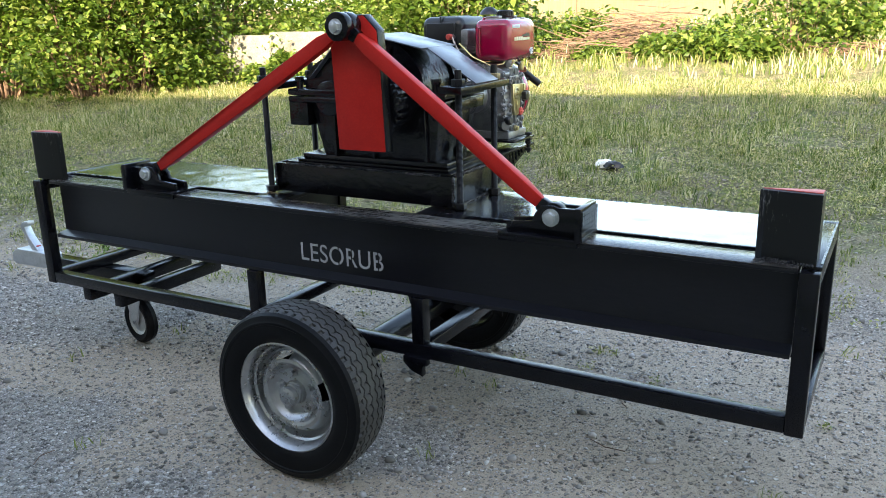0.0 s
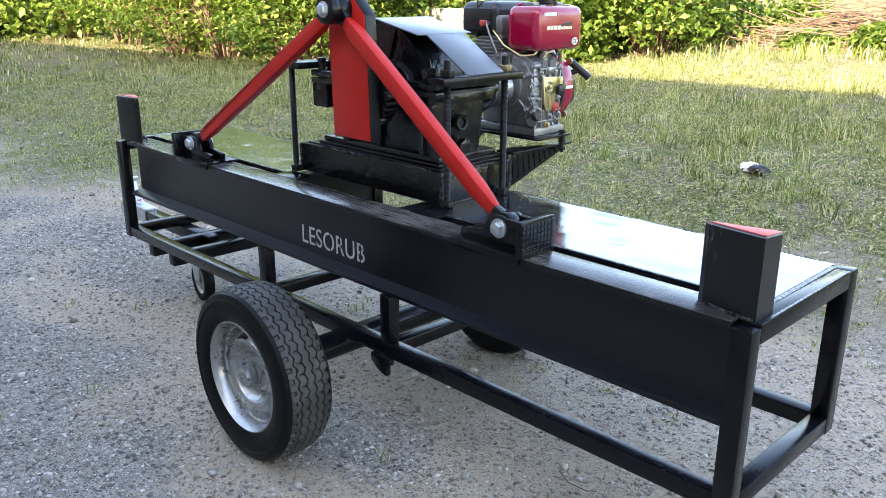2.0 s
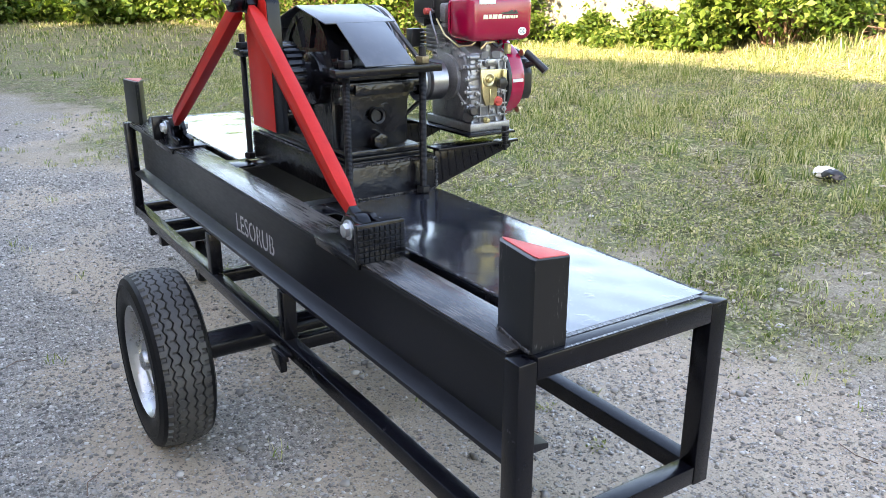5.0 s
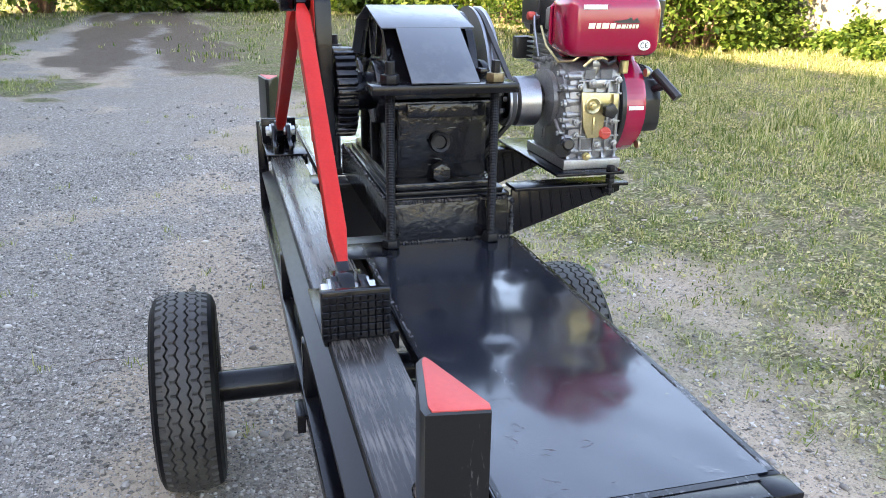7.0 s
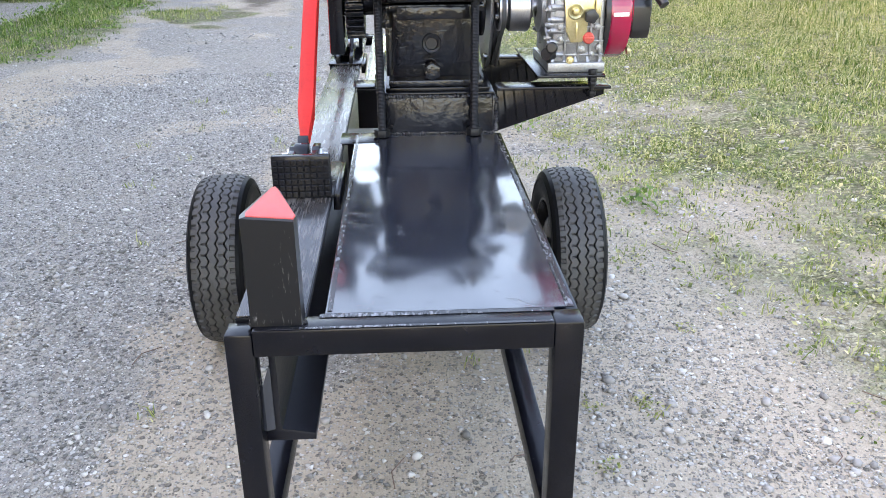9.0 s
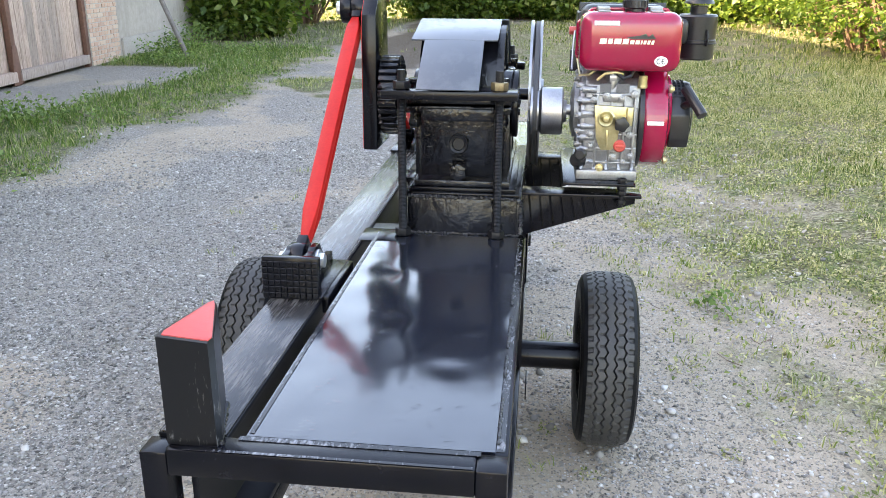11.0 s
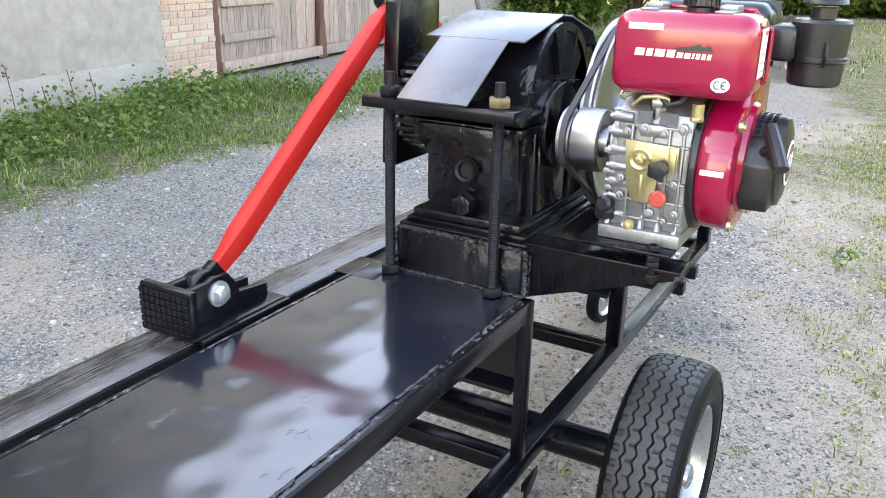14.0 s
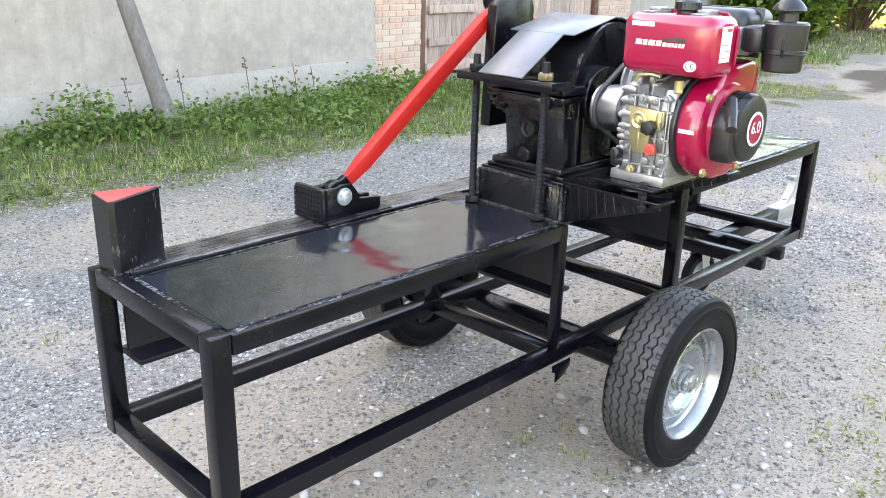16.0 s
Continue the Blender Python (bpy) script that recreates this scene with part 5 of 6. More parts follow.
co = np.stack([GX, GY, GZ], -1).reshape(-1, 3)
ii, jj = np.meshgrid(np.arange(nx - 1), np.arange(ny - 1), indexing="ij")
a = (ii * ny + jj).ravel()
quads = np.stack([a, a + ny, a + ny + 1, a + 1], -1)
ground = fast_mesh("ground", co, quads, GROUND, quads=True)
turf_values = grassy(GX, GY).ravel().astype(np.float32)
ground.data.attributes.new("dirt", "FLOAT", "POINT").data.foreach_set("value", dusty(GX, GY).ravel().astype(np.float32))
ground.data.attributes.new("turf", "FLOAT", "POINT").data.foreach_set("value", turf_values)
mud_line = GY - 0.7 - 0.06 * (GX + 17.5) + 0.5 * fbm(GX, GY, 0.8, 71)
mud_values = np.exp(-((GX + 19.5) / 8.0) ** 4) * np.maximum(np.exp(-((mud_line - 0.75) / 0.55) ** 2), np.exp(-((mud_line + 0.75) / 0.5) ** 2)) * np.clip(1.05 + 0.6 * fbm(GX, GY, 1.6, 73), 0, 1)
mud_values = mud_values + 0.12 * smooth(0, 1, (-GX - 10.5) / 4.0) * np.exp(-((GY - 0.6) / 3.0) ** 4) * smooth(0, 1, (GX + 45) / 15)
ground.data.attributes.new("mud", "FLOAT", "POINT").data.foreach_set("value", mud_values.ravel().astype(np.float32))
ground.data.shade_smooth()
tagged(ground, "grey gravel yard with worn tracks, rough meadow and a verge", "ground", kind="structure")


def island_material(name, stops, rough=0.6, trans=0.0, fine=0.0):
    """Colour picked per leaf, blade or stone."""
    m, nt, p = nodes_of(name)
    geo = nt.nodes.new("ShaderNodeNewGeometry")
    c = ramp(nt, geo.outputs["Random Per Island"], stops)
    c = mix(nt, 0.35, c, mix(nt, 1.0, c, ramp(nt, noise_node(nt, 1.7, 3.0), [(0.3, grey(0.45)), (0.7, grey(1.35))]), "MULTIPLY"))
    nt.links.new(c, p.inputs["Base Color"])
    p.inputs["Roughness"].default_value = rough
    p.inputs["Specular IOR Level"].default_value = 0.3
    if fine:
        bump(nt, p, noise_node(nt, fine, 3.0), 0.3, 0.003)
    if trans:
        tr = nt.nodes.new("ShaderNodeBsdfTranslucent")
        nt.links.new(mix(nt, 1.0, c, (1.25, 1.35, 0.7), "MULTIPLY"), tr.inputs[0])
        ad = nt.nodes.new("ShaderNodeMixShader")
        ad.inputs[0].default_value = trans
        nt.links.new(p.outputs[0], ad.inputs[1])
        nt.links.new(tr.outputs[0], ad.inputs[2])
        nt.links.new(ad.outputs[0], nt.nodes["Material Output"].inputs[0])
    return m


PEBBLE = island_material("pebbles", [(0.0, (0.17, 0.156, 0.14)), (0.4, (0.30, 0.277, 0.252)), (0.75, (0.45, 0.418, 0.382)), (1.0, (0.62, 0.585, 0.54))], 0.85, 0, 300)
GRASS = island_material("meadow_grass", [(0.0, (0.05, 0.10, 0.018)), (0.40, (0.155, 0.205, 0.05)), (0.55, (0.28, 0.288, 0.105)), (0.68, (0.38, 0.355, 0.20)), (1.0, (0.60, 0.55, 0.40))], 0.55, 0.35)
STRAW = island_material("dry_grass", [(0.0, (0.14, 0.20, 0.05)), (0.4, (0.26, 0.29, 0.10)), (0.7, (0.42, 0.38, 0.19)), (1.0, (0.62, 0.56, 0.36))], 0.6, 0.35)
LEAF = island_material("bush_leaves", [(0.0, (0.04, 0.085, 0.014)), (0.5, (0.10, 0.165, 0.028)), (0.85, (0.17, 0.235, 0.05)), (1.0, (0.28, 0.30, 0.10))], 0.42, 0.42)
VERGE = island_material("verge_grass", [(0.0, (0.05, 0.10, 0.02)), (0.5, (0.12, 0.20, 0.04)), (0.82, (0.22, 0.29, 0.085)), (0.9, (0.36, 0.34, 0.18)), (1.0, (0.52, 0.47, 0.30))], 0.55, 0.35)
WEED = island_material("weed_leaves", [(0.0, (0.06, 0.11, 0.028)), (0.5, (0.14, 0.22, 0.06)), (1.0, (0.26, 0.34, 0.12))], 0.5, 0.4)
MEADOW_LEAF = island_material("meadow_leaves", [(0.0, (0.10, 0.12, 0.035)), (0.35, (0.23, 0.26, 0.085)), (0.65, (0.39, 0.36, 0.17)), (1.0, (0.56, 0.47, 0.30))], 0.6, 0.3)
BARK = surface("grey_bark", (0.10, 0.085, 0.075), (0.24, 0.21, 0.19), (0.8, 0.95), 0, 14, 60, 0.9, 0.01, stretch=(1, 1, 0.3))
TWIG = surface("brown_twigs", (0.10, 0.06, 0.042), (0.25, 0.16, 0.115), (0.8, 0.95), 0, 14, 80, 0.5, 0.004)
rs = np.random.RandomState(7)


def scatter(n, x0, x1, y0, y1, density):
    x, y = rs.uniform(x0, x1, n), rs.uniform(y0, y1, n)
    keep = rs.uniform(0, 1, n) < density(x, y)
    return x[keep], y[keep]


def pebbles(name, n, x0, x1, y0, y1, smin, smax, density, label, rounded=False):
    x, y = scatter(n, x0, x1, y0, y1, density)
    k = len(x)
    s = smin + (smax - smin) * rs.uniform(0, 1, k) ** 3.2
    if rounded:
        bm = B()
        bmesh.ops.create_icosphere(bm, subdivisions=1, radius=1.0)
        bm.verts.index_update()
        base, f = np.array([v.co[:] for v in bm.verts]), np.array([[v.index for v in q.verts] for q in bm.faces])
        bm.free()
    else:
        base = np.array([(1, 0, 0), (-1, 0, 0), (0, 1, 0), (0, -1, 0), (0, 0, 1), (0, 0, -1)], float)
        f = np.array([(0, 2, 4), (2, 1, 4), (1, 3, 4), (3, 0, 4), (2, 0, 5), (1, 2, 5), (3, 1, 5), (0, 3, 5)])
    m = len(base)
    v = base[None] * (s[:, None, None] * rs.uniform(0.65 + 0.1 * rounded, 1.25 - 0.1 * rounded, (k, m, 1))) * np.array([1, 0.8, 0.6])
    v = v + rs.uniform(-0.35, 0.35, (k, m, 3)) * s[:, None, None] * (0.4 if rounded else 1.0)
    a = rs.uniform(0, math.tau, k)
    c, sn = np.cos(a)[:, None], np.sin(a)[:, None]
    vx, vy = v[..., 0] * c - v[..., 1] * sn, v[..., 0] * sn + v[..., 1] * c
    z = lift(x, y)
    co = np.stack([vx + x[:, None], vy + y[:, None], v[..., 2] + (z + 0.22 * s)[:, None]], -1).reshape(-1, 3)
    tris = (f[None] + m * np.arange(k)[:, None, None]).reshape(-1, 3)
    return tagged(fast_mesh(name, co, tris, PEBBLE), label, "gravel", kind="stuff")


pebbles("gravel_stones", 280000, -6.5, 2.0, -1.3, 4.4, 0.0035, 0.013, lambda x, y: (1 - 0.8 * grassy(x, y)) * (0.5 + 0.4 * fbm(x, y, 1.6, 21)) * (1 - 0.55 * dusty(x, y)), "loose grey gravel stones on the yard")
pebbles("coarse_stones", 9000, -9, 2.4, -1.6, 5.0, 0.007, 0.024, lambda x, y: (1 - 0.7 * grassy(x, y)) * np.clip(0.45 + 0.6 * fbm(x, y, 1.6, 21), 0.05, 1), "larger grey stones lying in the gravel", True)


def blades(name, x, y, h, w, mat, label, lean=0.5, category="grass"):
    k = len(x)
    z = lift(x, y) - 0.004
    a, b = rs.uniform(0, math.tau, k), rs.uniform(0, math.tau, k)
    ln = lean * rs.uniform(0.1, 1, k) * h
    dx, dy = np.cos(a) * w / 2, np.sin(a) * w / 2
    lx, ly = np.cos(b) * ln, np.sin(b) * ln
    P = np.stack
    v0, v1 = P([x - dx, y - dy, z], -1), P([x + dx, y + dy, z], -1)
    v2, v3 = P([x - dx * 0.8 + lx * 0.35, y - dy * 0.8 + ly * 0.35, z + h * 0.58], -1), P([x + dx * 0.8 + lx * 0.35, y + dy * 0.8 + ly * 0.35, z + h * 0.58], -1)
    v4 = P([x + lx, y + ly, z + h * (1 - 0.25 * lean)], -1)
    co = np.stack([v0, v1, v2, v3, v4], 1).reshape(-1, 3)
    tris = (np.array([(0, 1, 3), (0, 3, 2), (2, 3, 4)])[None] + 5 * np.arange(k)[:, None, None]).reshape(-1, 3)
    return tagged(fast_mesh(name, co, tris, mat), label, category, kind="stuff")


def tufted(n, per, x0, x1, y0, y1, density, spread):
    x, y = scatter(n, x0, x1, y0, y1, density)
    x, y = np.repeat(x, per), np.repeat(y, per)
    r, a = spread * np.sqrt(rs.uniform(0, 1, len(x))), rs.uniform(0, math.tau, len(x))
    return x + r * np.cos(a), y + r * np.sin(a)


# meadow beyond the trailer
x, y = tufted(62000, 8, -13.5, 3.6, 3.2, 10.5, lambda x, y: grassy(x, y) ** 1.5 * np.clip(0.4 + 0.9 * fbm(x, y, 1.9, 31), 0.04, 1), 0.06)
blades("meadow_grass", x, y, rs.uniform(0.010, 0.045, len(x)) * (0.8 + 0.6 * smooth(4, 8, y)), rs.uniform(0.004, 0.009, len(x)), GRASS, "rough green meadow grass", 1.2)
x, y = tufted(10500, 9, -15, 4.5, 3.6, 13.5, lambda x, y: grassy(x, y) ** 1.6 * np.clip(smooth(-0.2, 0.9, fbm(x, y, 1.4, 33)), 0.08, 1), 0.055)
blades("dry_meadow_grass", x, y, rs.uniform(0.03, 0.15, len(x)) * (0.4 + 0.6 * smooth(4.6, 7.0, y)), rs.uniform(0.003, 0.006, len(x)), STRAW, "pale dry grass stalks in the meadow", 0.55)
x, y = tufted(2600, 30, -12, 3.8, 3.6, 11.5, lambda x, y: smooth(0.35, 0.9, grassy(x, y)) * np.clip(0.45 + 0.8 * fbm(x, y, 1.7, 35), 0.05, 1), 0.075)
blades("grass_clumps", x, y, rs.uniform(0.06, 0.2, len(x)) * (0.4 + 0.6 * smooth(4.8, 7.0, y)), rs.uniform(0.004, 0.009, len(x)), GRASS, "taller green grass clumps standing in the meadow", 0.8)
# sparse tufts in the gravel
x, y = tufted(3200, 11, -9, 3.2, 0.8, 6.0, lambda x, y: smooth(0.06, 0.35, grassy(x, y)) * 0.8 + 0.03, 0.045)
blades("gravel_tufts", x, y, rs.uniform(0.02, 0.075, len(x)), rs.uniform(0.003, 0.006, len(x)), STRAW, "small dry grass tufts growing in the gravel", 1.0)
x, y = tufted(3400, 9, -16, 2.5, -1.9, 0.1, lambda x, y: smooth(0.1, 0.5, grassy(x, y)) * np.clip(0.5 + 0.7 * fbm(x, y, 1.8, 43), 0, 1), 0.05)
blades("dry_verge_grass", x, y, rs.uniform(0.03, 0.10, len(x)), rs.uniform(0.003, 0.006, len(x)), STRAW, "dry straw-coloured grass along the verge", 1.0)
# verge before the wall, and the far roadside
x, y = tufted(7500, 9, -16, 3.5, -4.6, -0.4, lambda x, y: grassy(x, y) * (y > wall_y(x) + 0.05), 0.06)
blades("verge_grass", x, y, rs.uniform(0.02, 0.17, len(x)) * (0.35 + 0.75 * smooth(-0.9, -2.4, y)), rs.uniform(0.004, 0.010, len(x)), VERGE, "green verge grass before the wall", 0.9)
x, y = tufted(5200, 7, -42, -12, -8, 16, lambda x, y: grassy(x, y) * (y > wall_y(x) + 0.05), 0.16)
blades("far_grass", x, y, rs.uniform(0.05, 0.15, len(x)), rs.uniform(0.012, 0.022, len(x)), GRASS, "rough grass along the far track", 0.8)
x, y = tufted(15000, 8, -26, 24, 10.5, 30, lambda x, y: 0.55 + 0.45 * fbm(x, y, 0.7, 41), 0.16)
blades("far_meadow_grass", x, y, rs.uniform(0.08, 0.3, len(x)), rs.uniform(0.012, 0.024, len(x)), GRASS, "sunlit grass far across the meadow", 0.6)


def leaves(centres, normals_up, size, mat, name, parent=None, fold=0.25):
    """Folded four-cornered leaves at the given places."""
    k = len(centres)
    d = rs.normal(0, 1, (k, 3))
    d[:, 2] = d[:, 2] * 0.6 - 0.25
    d /= np.linalg.norm(d, axis=1)[:, None]
    up = rs.normal(0, 0.55, (k, 3)) + np.array([0, 0, normals_up])
    s = np.cross(d, up)
    s /= np.linalg.norm(s, axis=1)[:, None] + 1e-9
    u = np.cross(s, d)
    L = size * rs.uniform(0.6, 1.3, k)[:, None]
    W = L * rs.uniform(0.26, 0.36, k)[:, None]
    c = centres
    v = np.stack([c, c + d * L * 0.45 + s * W + u * W * fold, c + d * L * 0.5, c + d * L * 0.45 - s * W + u * W * fold, c + d * L - u * L * 0.12], 1)
    tris = (np.array([(0, 1, 2), (0, 2, 3), (1, 4, 2), (2, 4, 3)])[None] + 5 * np.arange(k)[:, None, None]).reshape(-1, 3)
    return fast_mesh(name, v.reshape(-1, 3), tris, mat, parent)


def bush(name, label, category, x, y, r, h, clumps, per, size, mat=LEAF, group="", spread=0.17):
    """Stems from the ground to clumps of leaves that fill an uneven dome."""
    z = float(lift(np.array(x), np.array(y)))
    at = thing(name, label, category, (x, y, z), group)
    bm = B()
    pts = []
    for k in range(clumps):
        a, q = rs.uniform(0, math.tau), math.sqrt(rs.uniform(0.03, 1))
        rim = r * (0.85 + 0.3 * math.sin(3 * a + x) * math.sin(2 * a + y))
        t = rs.uniform(0, 1) ** 0.8
        cz = h * (0.07 + 0.93 * t * math.sqrt(max(0.05, 1 - 0.75 * q * q))) * rs.uniform(0.85, 1.12)
        c = Vector((x + math.cos(a) * rim * q, y + math.sin(a) * rim * q, z + cz))
        if k % 3 == 0:
            b0 = Vector((x + math.cos(a) * rim * q * 0.2, y + math.sin(a) * rim * q * 0.2, z - 0.05))
            m0 = b0.lerp(c, 0.55) + Vector((0, 0, 0.12 * h))
            cyl(bm, b0, m0, 0.006 * h, 0.004 * h, seg=5)
            cyl(bm, m0, c, 0.004 * h, 0.0015 * h, seg=5)
        n = max(6, int(per * rs.uniform(0.5, 1.5)))
        o = rs.normal(0, 1, (n, 3)) * np.array([spread, spread, spread * 0.7]) * r
        pts.append(np.array(c) + o)
    pts = np.concatenate(pts)
    pts = pts[pts[:, 2] > z + 0.015]
    part("stem_work", bm, TWIG, at)["kind"] = "stuff"
    leaves(pts, 1.0, size, mat, "foliage", at)["kind"] = "stuff"
    return at


def gz(x, y):
    return float(lift(np.array(float(x)), np.array(float(y))))


# small green tufts scattered over the gravel
x, y = tufted(1500, 34, -7, 3.2, 2.9, 6.2, lambda x, y: (0.06 + 0.9 * smooth(-0.1, 0.7, fbm(x, y, 2.2, 67))) * (0.3 + 0.7 * smooth(3.2, 4.4, y)), 0.04)
pts = np.stack([x, y, lift(x, y) + rs.uniform(0.002, 0.024, len(x))], -1)
tagged(leaves(pts, 1.3, 0.0135, MEADOW_LEAF, "gravel_sprouts"), "small green sprouts scattered over the gravel", "plants", kind="stuff")
# low broad-leaved plants among the grass
x, y = tufted(26000, 10, -11, 3.4, 3.4, 10.0, lambda x, y: grassy(x, y) * (0.35 + 0.65 * smooth(-0.1, 0.6, fbm(x, y, 1.2, 61))), 0.055)
pts = np.stack([x, y, lift(x, y) + rs.uniform(0.004, 0.05, len(x))], -1)
tagged(leaves(pts, 2.2, 0.022, MEADOW_LEAF, "low_plants"), "low broad-leaved green plants among the meadow grass", "plants", kind="stuff")
x, y = tufted(3600, 7, -16, 3.4, -4.4, -0.9, lambda x, y: grassy(x, y) * (y > wall_y(x) + 0.1) * np.clip(0.5 + fbm(x, y, 1.5, 63), 0, 1), 0.07)
pts = np.stack([x, y, lift(x, y) + rs.uniform(0.01, 0.17, len(x)) * smooth(-0.9, -2.4, y)], -1)
tagged(leaves(pts, 1.2, 0.048, WEED, "verge_plants"), "broad-leaved green plants in the verge", "plants", kind="stuff")

# thicket along the far side of the meadow
for x, y, r, h in ((-5.9, 11.1, 1.2, 2.6), (-10.9, 9.4, 1.4, 3.5), (-11.4, 8.9, 1.6, 3.5), (-13.0, 8.5, 1.6, 3.7), (-14.8, 8.6, 1.7, 3.6), (-8.0, 12.6, 1.8, 3.2), (-11.0, 11.4, 2.0, 3.6), (-14.0, 10.9, 2.2, 5.4), (-16.6, 10.6, 2.0, 5.2), (-17.8, 8.8, 2.0, 4.2)):
    bush("bush", "dense green leafy bush at the meadow's edge", "bush", x, y, r, h, 150, 80, 0.105, group="thicket bushes", spread=0.15)
for x, y, r, h in ((-1.45, 12.5, 0.95, 1.5), (-0.9, 13.2, 0.7, 1.1), (-2.55, 12.15, 0.55, 0.42), (-3.05, 11.95, 0.4, 0.3), (-5.7, 12.6, 0.8, 0.75), (-6.9, 12.0, 0.9, 1.0), (-4.9, 13.6, 0.6, 0.6), (-10.2, 9.9, 0.6, 0.9), (-8.1, 10.25, 0.3, 0.22), (-6.45, 10.2, 0.38, 0.62), (-9.0, 11.15, 0.75, 1.15), (-7.8, 11.2, 0.8, 1.1), (-6.9, 11.1, 0.6, 1.0), (-9.2, 10.3, 0.25, 0.3), (-7.35, 10.3, 0.3, 0.55), (-8.6, 10.35, 0.28, 0.5), (0.9, 13.8, 0.8, 0.9), (-2.0, 11.9, 0.4, 0.32), (-4.0, 12.0, 0.3, 0.2)):
    bush("shrub", "bright green sunlit shrub beside the brushwood", "shrub", x, y, r, h, 80, 34, 0.095, group="sunlit shrubs", spread=0.2)
for x, y, r, h in ((-19.0, -4.6, 1.3, 2.2), (-22.6, -5.6, 2.0, 6.0), (-25.0, -4.6, 2.2, 6.5), (-23.5, -9.0, 2.4, 7.0), (-27.5, -2.9, 2.6, 7.5), (-31.0, -0.5, 3.2, 9.5), (-32.0, 4.0, 3.2, 9.5), (-29.0, 7.5, 2.8, 7.5), (-24.5, 8.6, 2.2, 3.8), (-21.0, 9.0, 2.0, 3.6), (-28.5, -0.4, 1.5, 1.5), (-28.8, 2.2, 1.6, 1.6), (-28.4, 4.6, 1.6, 1.7), (-26.6, 6.4, 1.5, 1.5), (-24.0, 7.0, 1.4, 1.3)):
    bush("bush", "dense green bush beside the far track", "bush", x, y, r, h, 130, 60, 0.21, group="far bushes")

# ---- building with plastered wall and plank gate ----
PLASTER, nt, p = nodes_of("old_plaster")
tone = mix(nt, 0.5, noise_node(nt, 0.9, 7.0, 0.65), noise_node(nt, 6.0, 6.0, 0.7))
c = ramp(nt, tone, [(0.32, (0.315, 0.262, 0.222)), (0.5, (0.425, 0.362, 0.312)), (0.68, (0.53, 0.462, 0.405))])
streaks = ramp(nt, noise_node(nt, 1.6, 5.0, 0.6, (4, 4, 0.35)), [(0.5, grey(0.0)), (0.72, grey(0.5))])
c = mix(nt, streaks, c, (0.33, 0.28, 0.235))
c = mix(nt, ramp(nt, noise_node(nt, 17.0, 3.0, 0.6), [(0.68, grey(0.0)), (0.73, grey(0.6))]), c, (0.24, 0.20, 0.165))
nt.links.new(c, p.inputs["Base Color"])
p.inputs["Roughness"].default_value = 0.92
bump(nt, p, mix(nt, 0.4, noise_node(nt, 3.0, 5.0, 0.6), noise_node(nt, 60.0, 4.0, 0.6)), 0.45, 0.008)
PLINTH = surface("grey_cement_plinth", (0.31, 0.265, 0.225), (0.45, 0.395, 0.34), (0.85, 0.95), 0, 2.5, 40, 0.5, 0.006)
MORTAR = surface("mortar", (0.36, 0.31, 0.26), (0.50, 0.44, 0.37), (0.9, 0.95), 0, 6, 80, 0.6, 0.004)
m, nt, p = nodes_of("weathered_brick")
oi = nt.nodes.new("ShaderNodeObjectInfo")
c = ramp(nt, oi.outputs["Random"], [(0.0, (0.46, 0.24, 0.16)), (0.4, (0.56, 0.31, 0.21)), (0.8, (0.60, 0.37, 0.26)), (1.0, (0.60, 0.44, 0.33))])
c = mix(nt, ramp(nt, noise_node(nt, 7.0, 6.0, 0.7), [(0.42, grey(0.0)), (0.62, grey(0.85))]), c, (0.52, 0.43, 0.35))
nt.links.new(c, p.inputs["Base Color"])
p.inputs["Roughness"].default_value = 0.9
bump(nt, p, noise_node(nt, 70.0, 4.0), 0.5, 0.004)
BRICK = m
m, nt, p = nodes_of("weathered_planks")
oi = nt.nodes.new("ShaderNodeObjectInfo")
grain = noise_node(nt, 9.0, 6.0, 0.65, (9, 9, 0.5))
c = ramp(nt, grain, [(0.3, (0.19, 0.13, 0.10)), (0.5, (0.45, 0.34, 0.285)), (0.72, (0.60, 0.475, 0.41))])
c = mix(nt, 1.0, c, ramp(nt, oi.outputs["Random"], [(0.0, grey(0.7)), (1.0, (1.15, 1.06, 1.0))]), "MULTIPLY")
nt.links.new(c, p.inputs["Base Color"])
p.inputs["Roughness"].default_value = 0.85
bump(nt, p, grain, 0.6, 0.004)
PLANK = m
RUST = surface("rusty_steel_post", (0.10, 0.045, 0.03), (0.22, 0.11, 0.075), (0.75, 0.9), 0.2, 14, 90, 0.4, 0.003)

WM = Matrix.Translation((0, -3.12, 0)) @ Matrix.Rotation(math.atan(0.125), 4, "Z")


def wallpart(name, bm, mat, parent=None, label=""):
    bmesh.ops.transform(bm, matrix=WM, verts=bm.verts[:])
    return part(name, bm, mat, parent, label)


H = 6.25
wall = tagged(new("wall_south"), "long light plastered building wall with brick piers at its gate", "wall", kind="structure")
wall.matrix_basis = WM.copy()
wallpart("plaster_wall", box(B(), -6.42, 12, -0.4, 0, -0.4, H, 0.004), PLASTER, wall)
wallpart("plaster_wall", box(B(), -21, -13.8, -0.4, 0, -0.4, H, 0.004), PLASTER, wall)
for u0, u1 in ((-7.35, -6.42), (-13.8, -12.5)):
    wallpart("brick_core", box(B(), u0, u1, -0.4, -0.006, -0.4, H, 0), MORTAR, wall)
wallpart("gate_lintel", box(B(), -12.5, -7.35, -0.4, -0.02, 3.2, H, 0.004), PLASTER, wall)
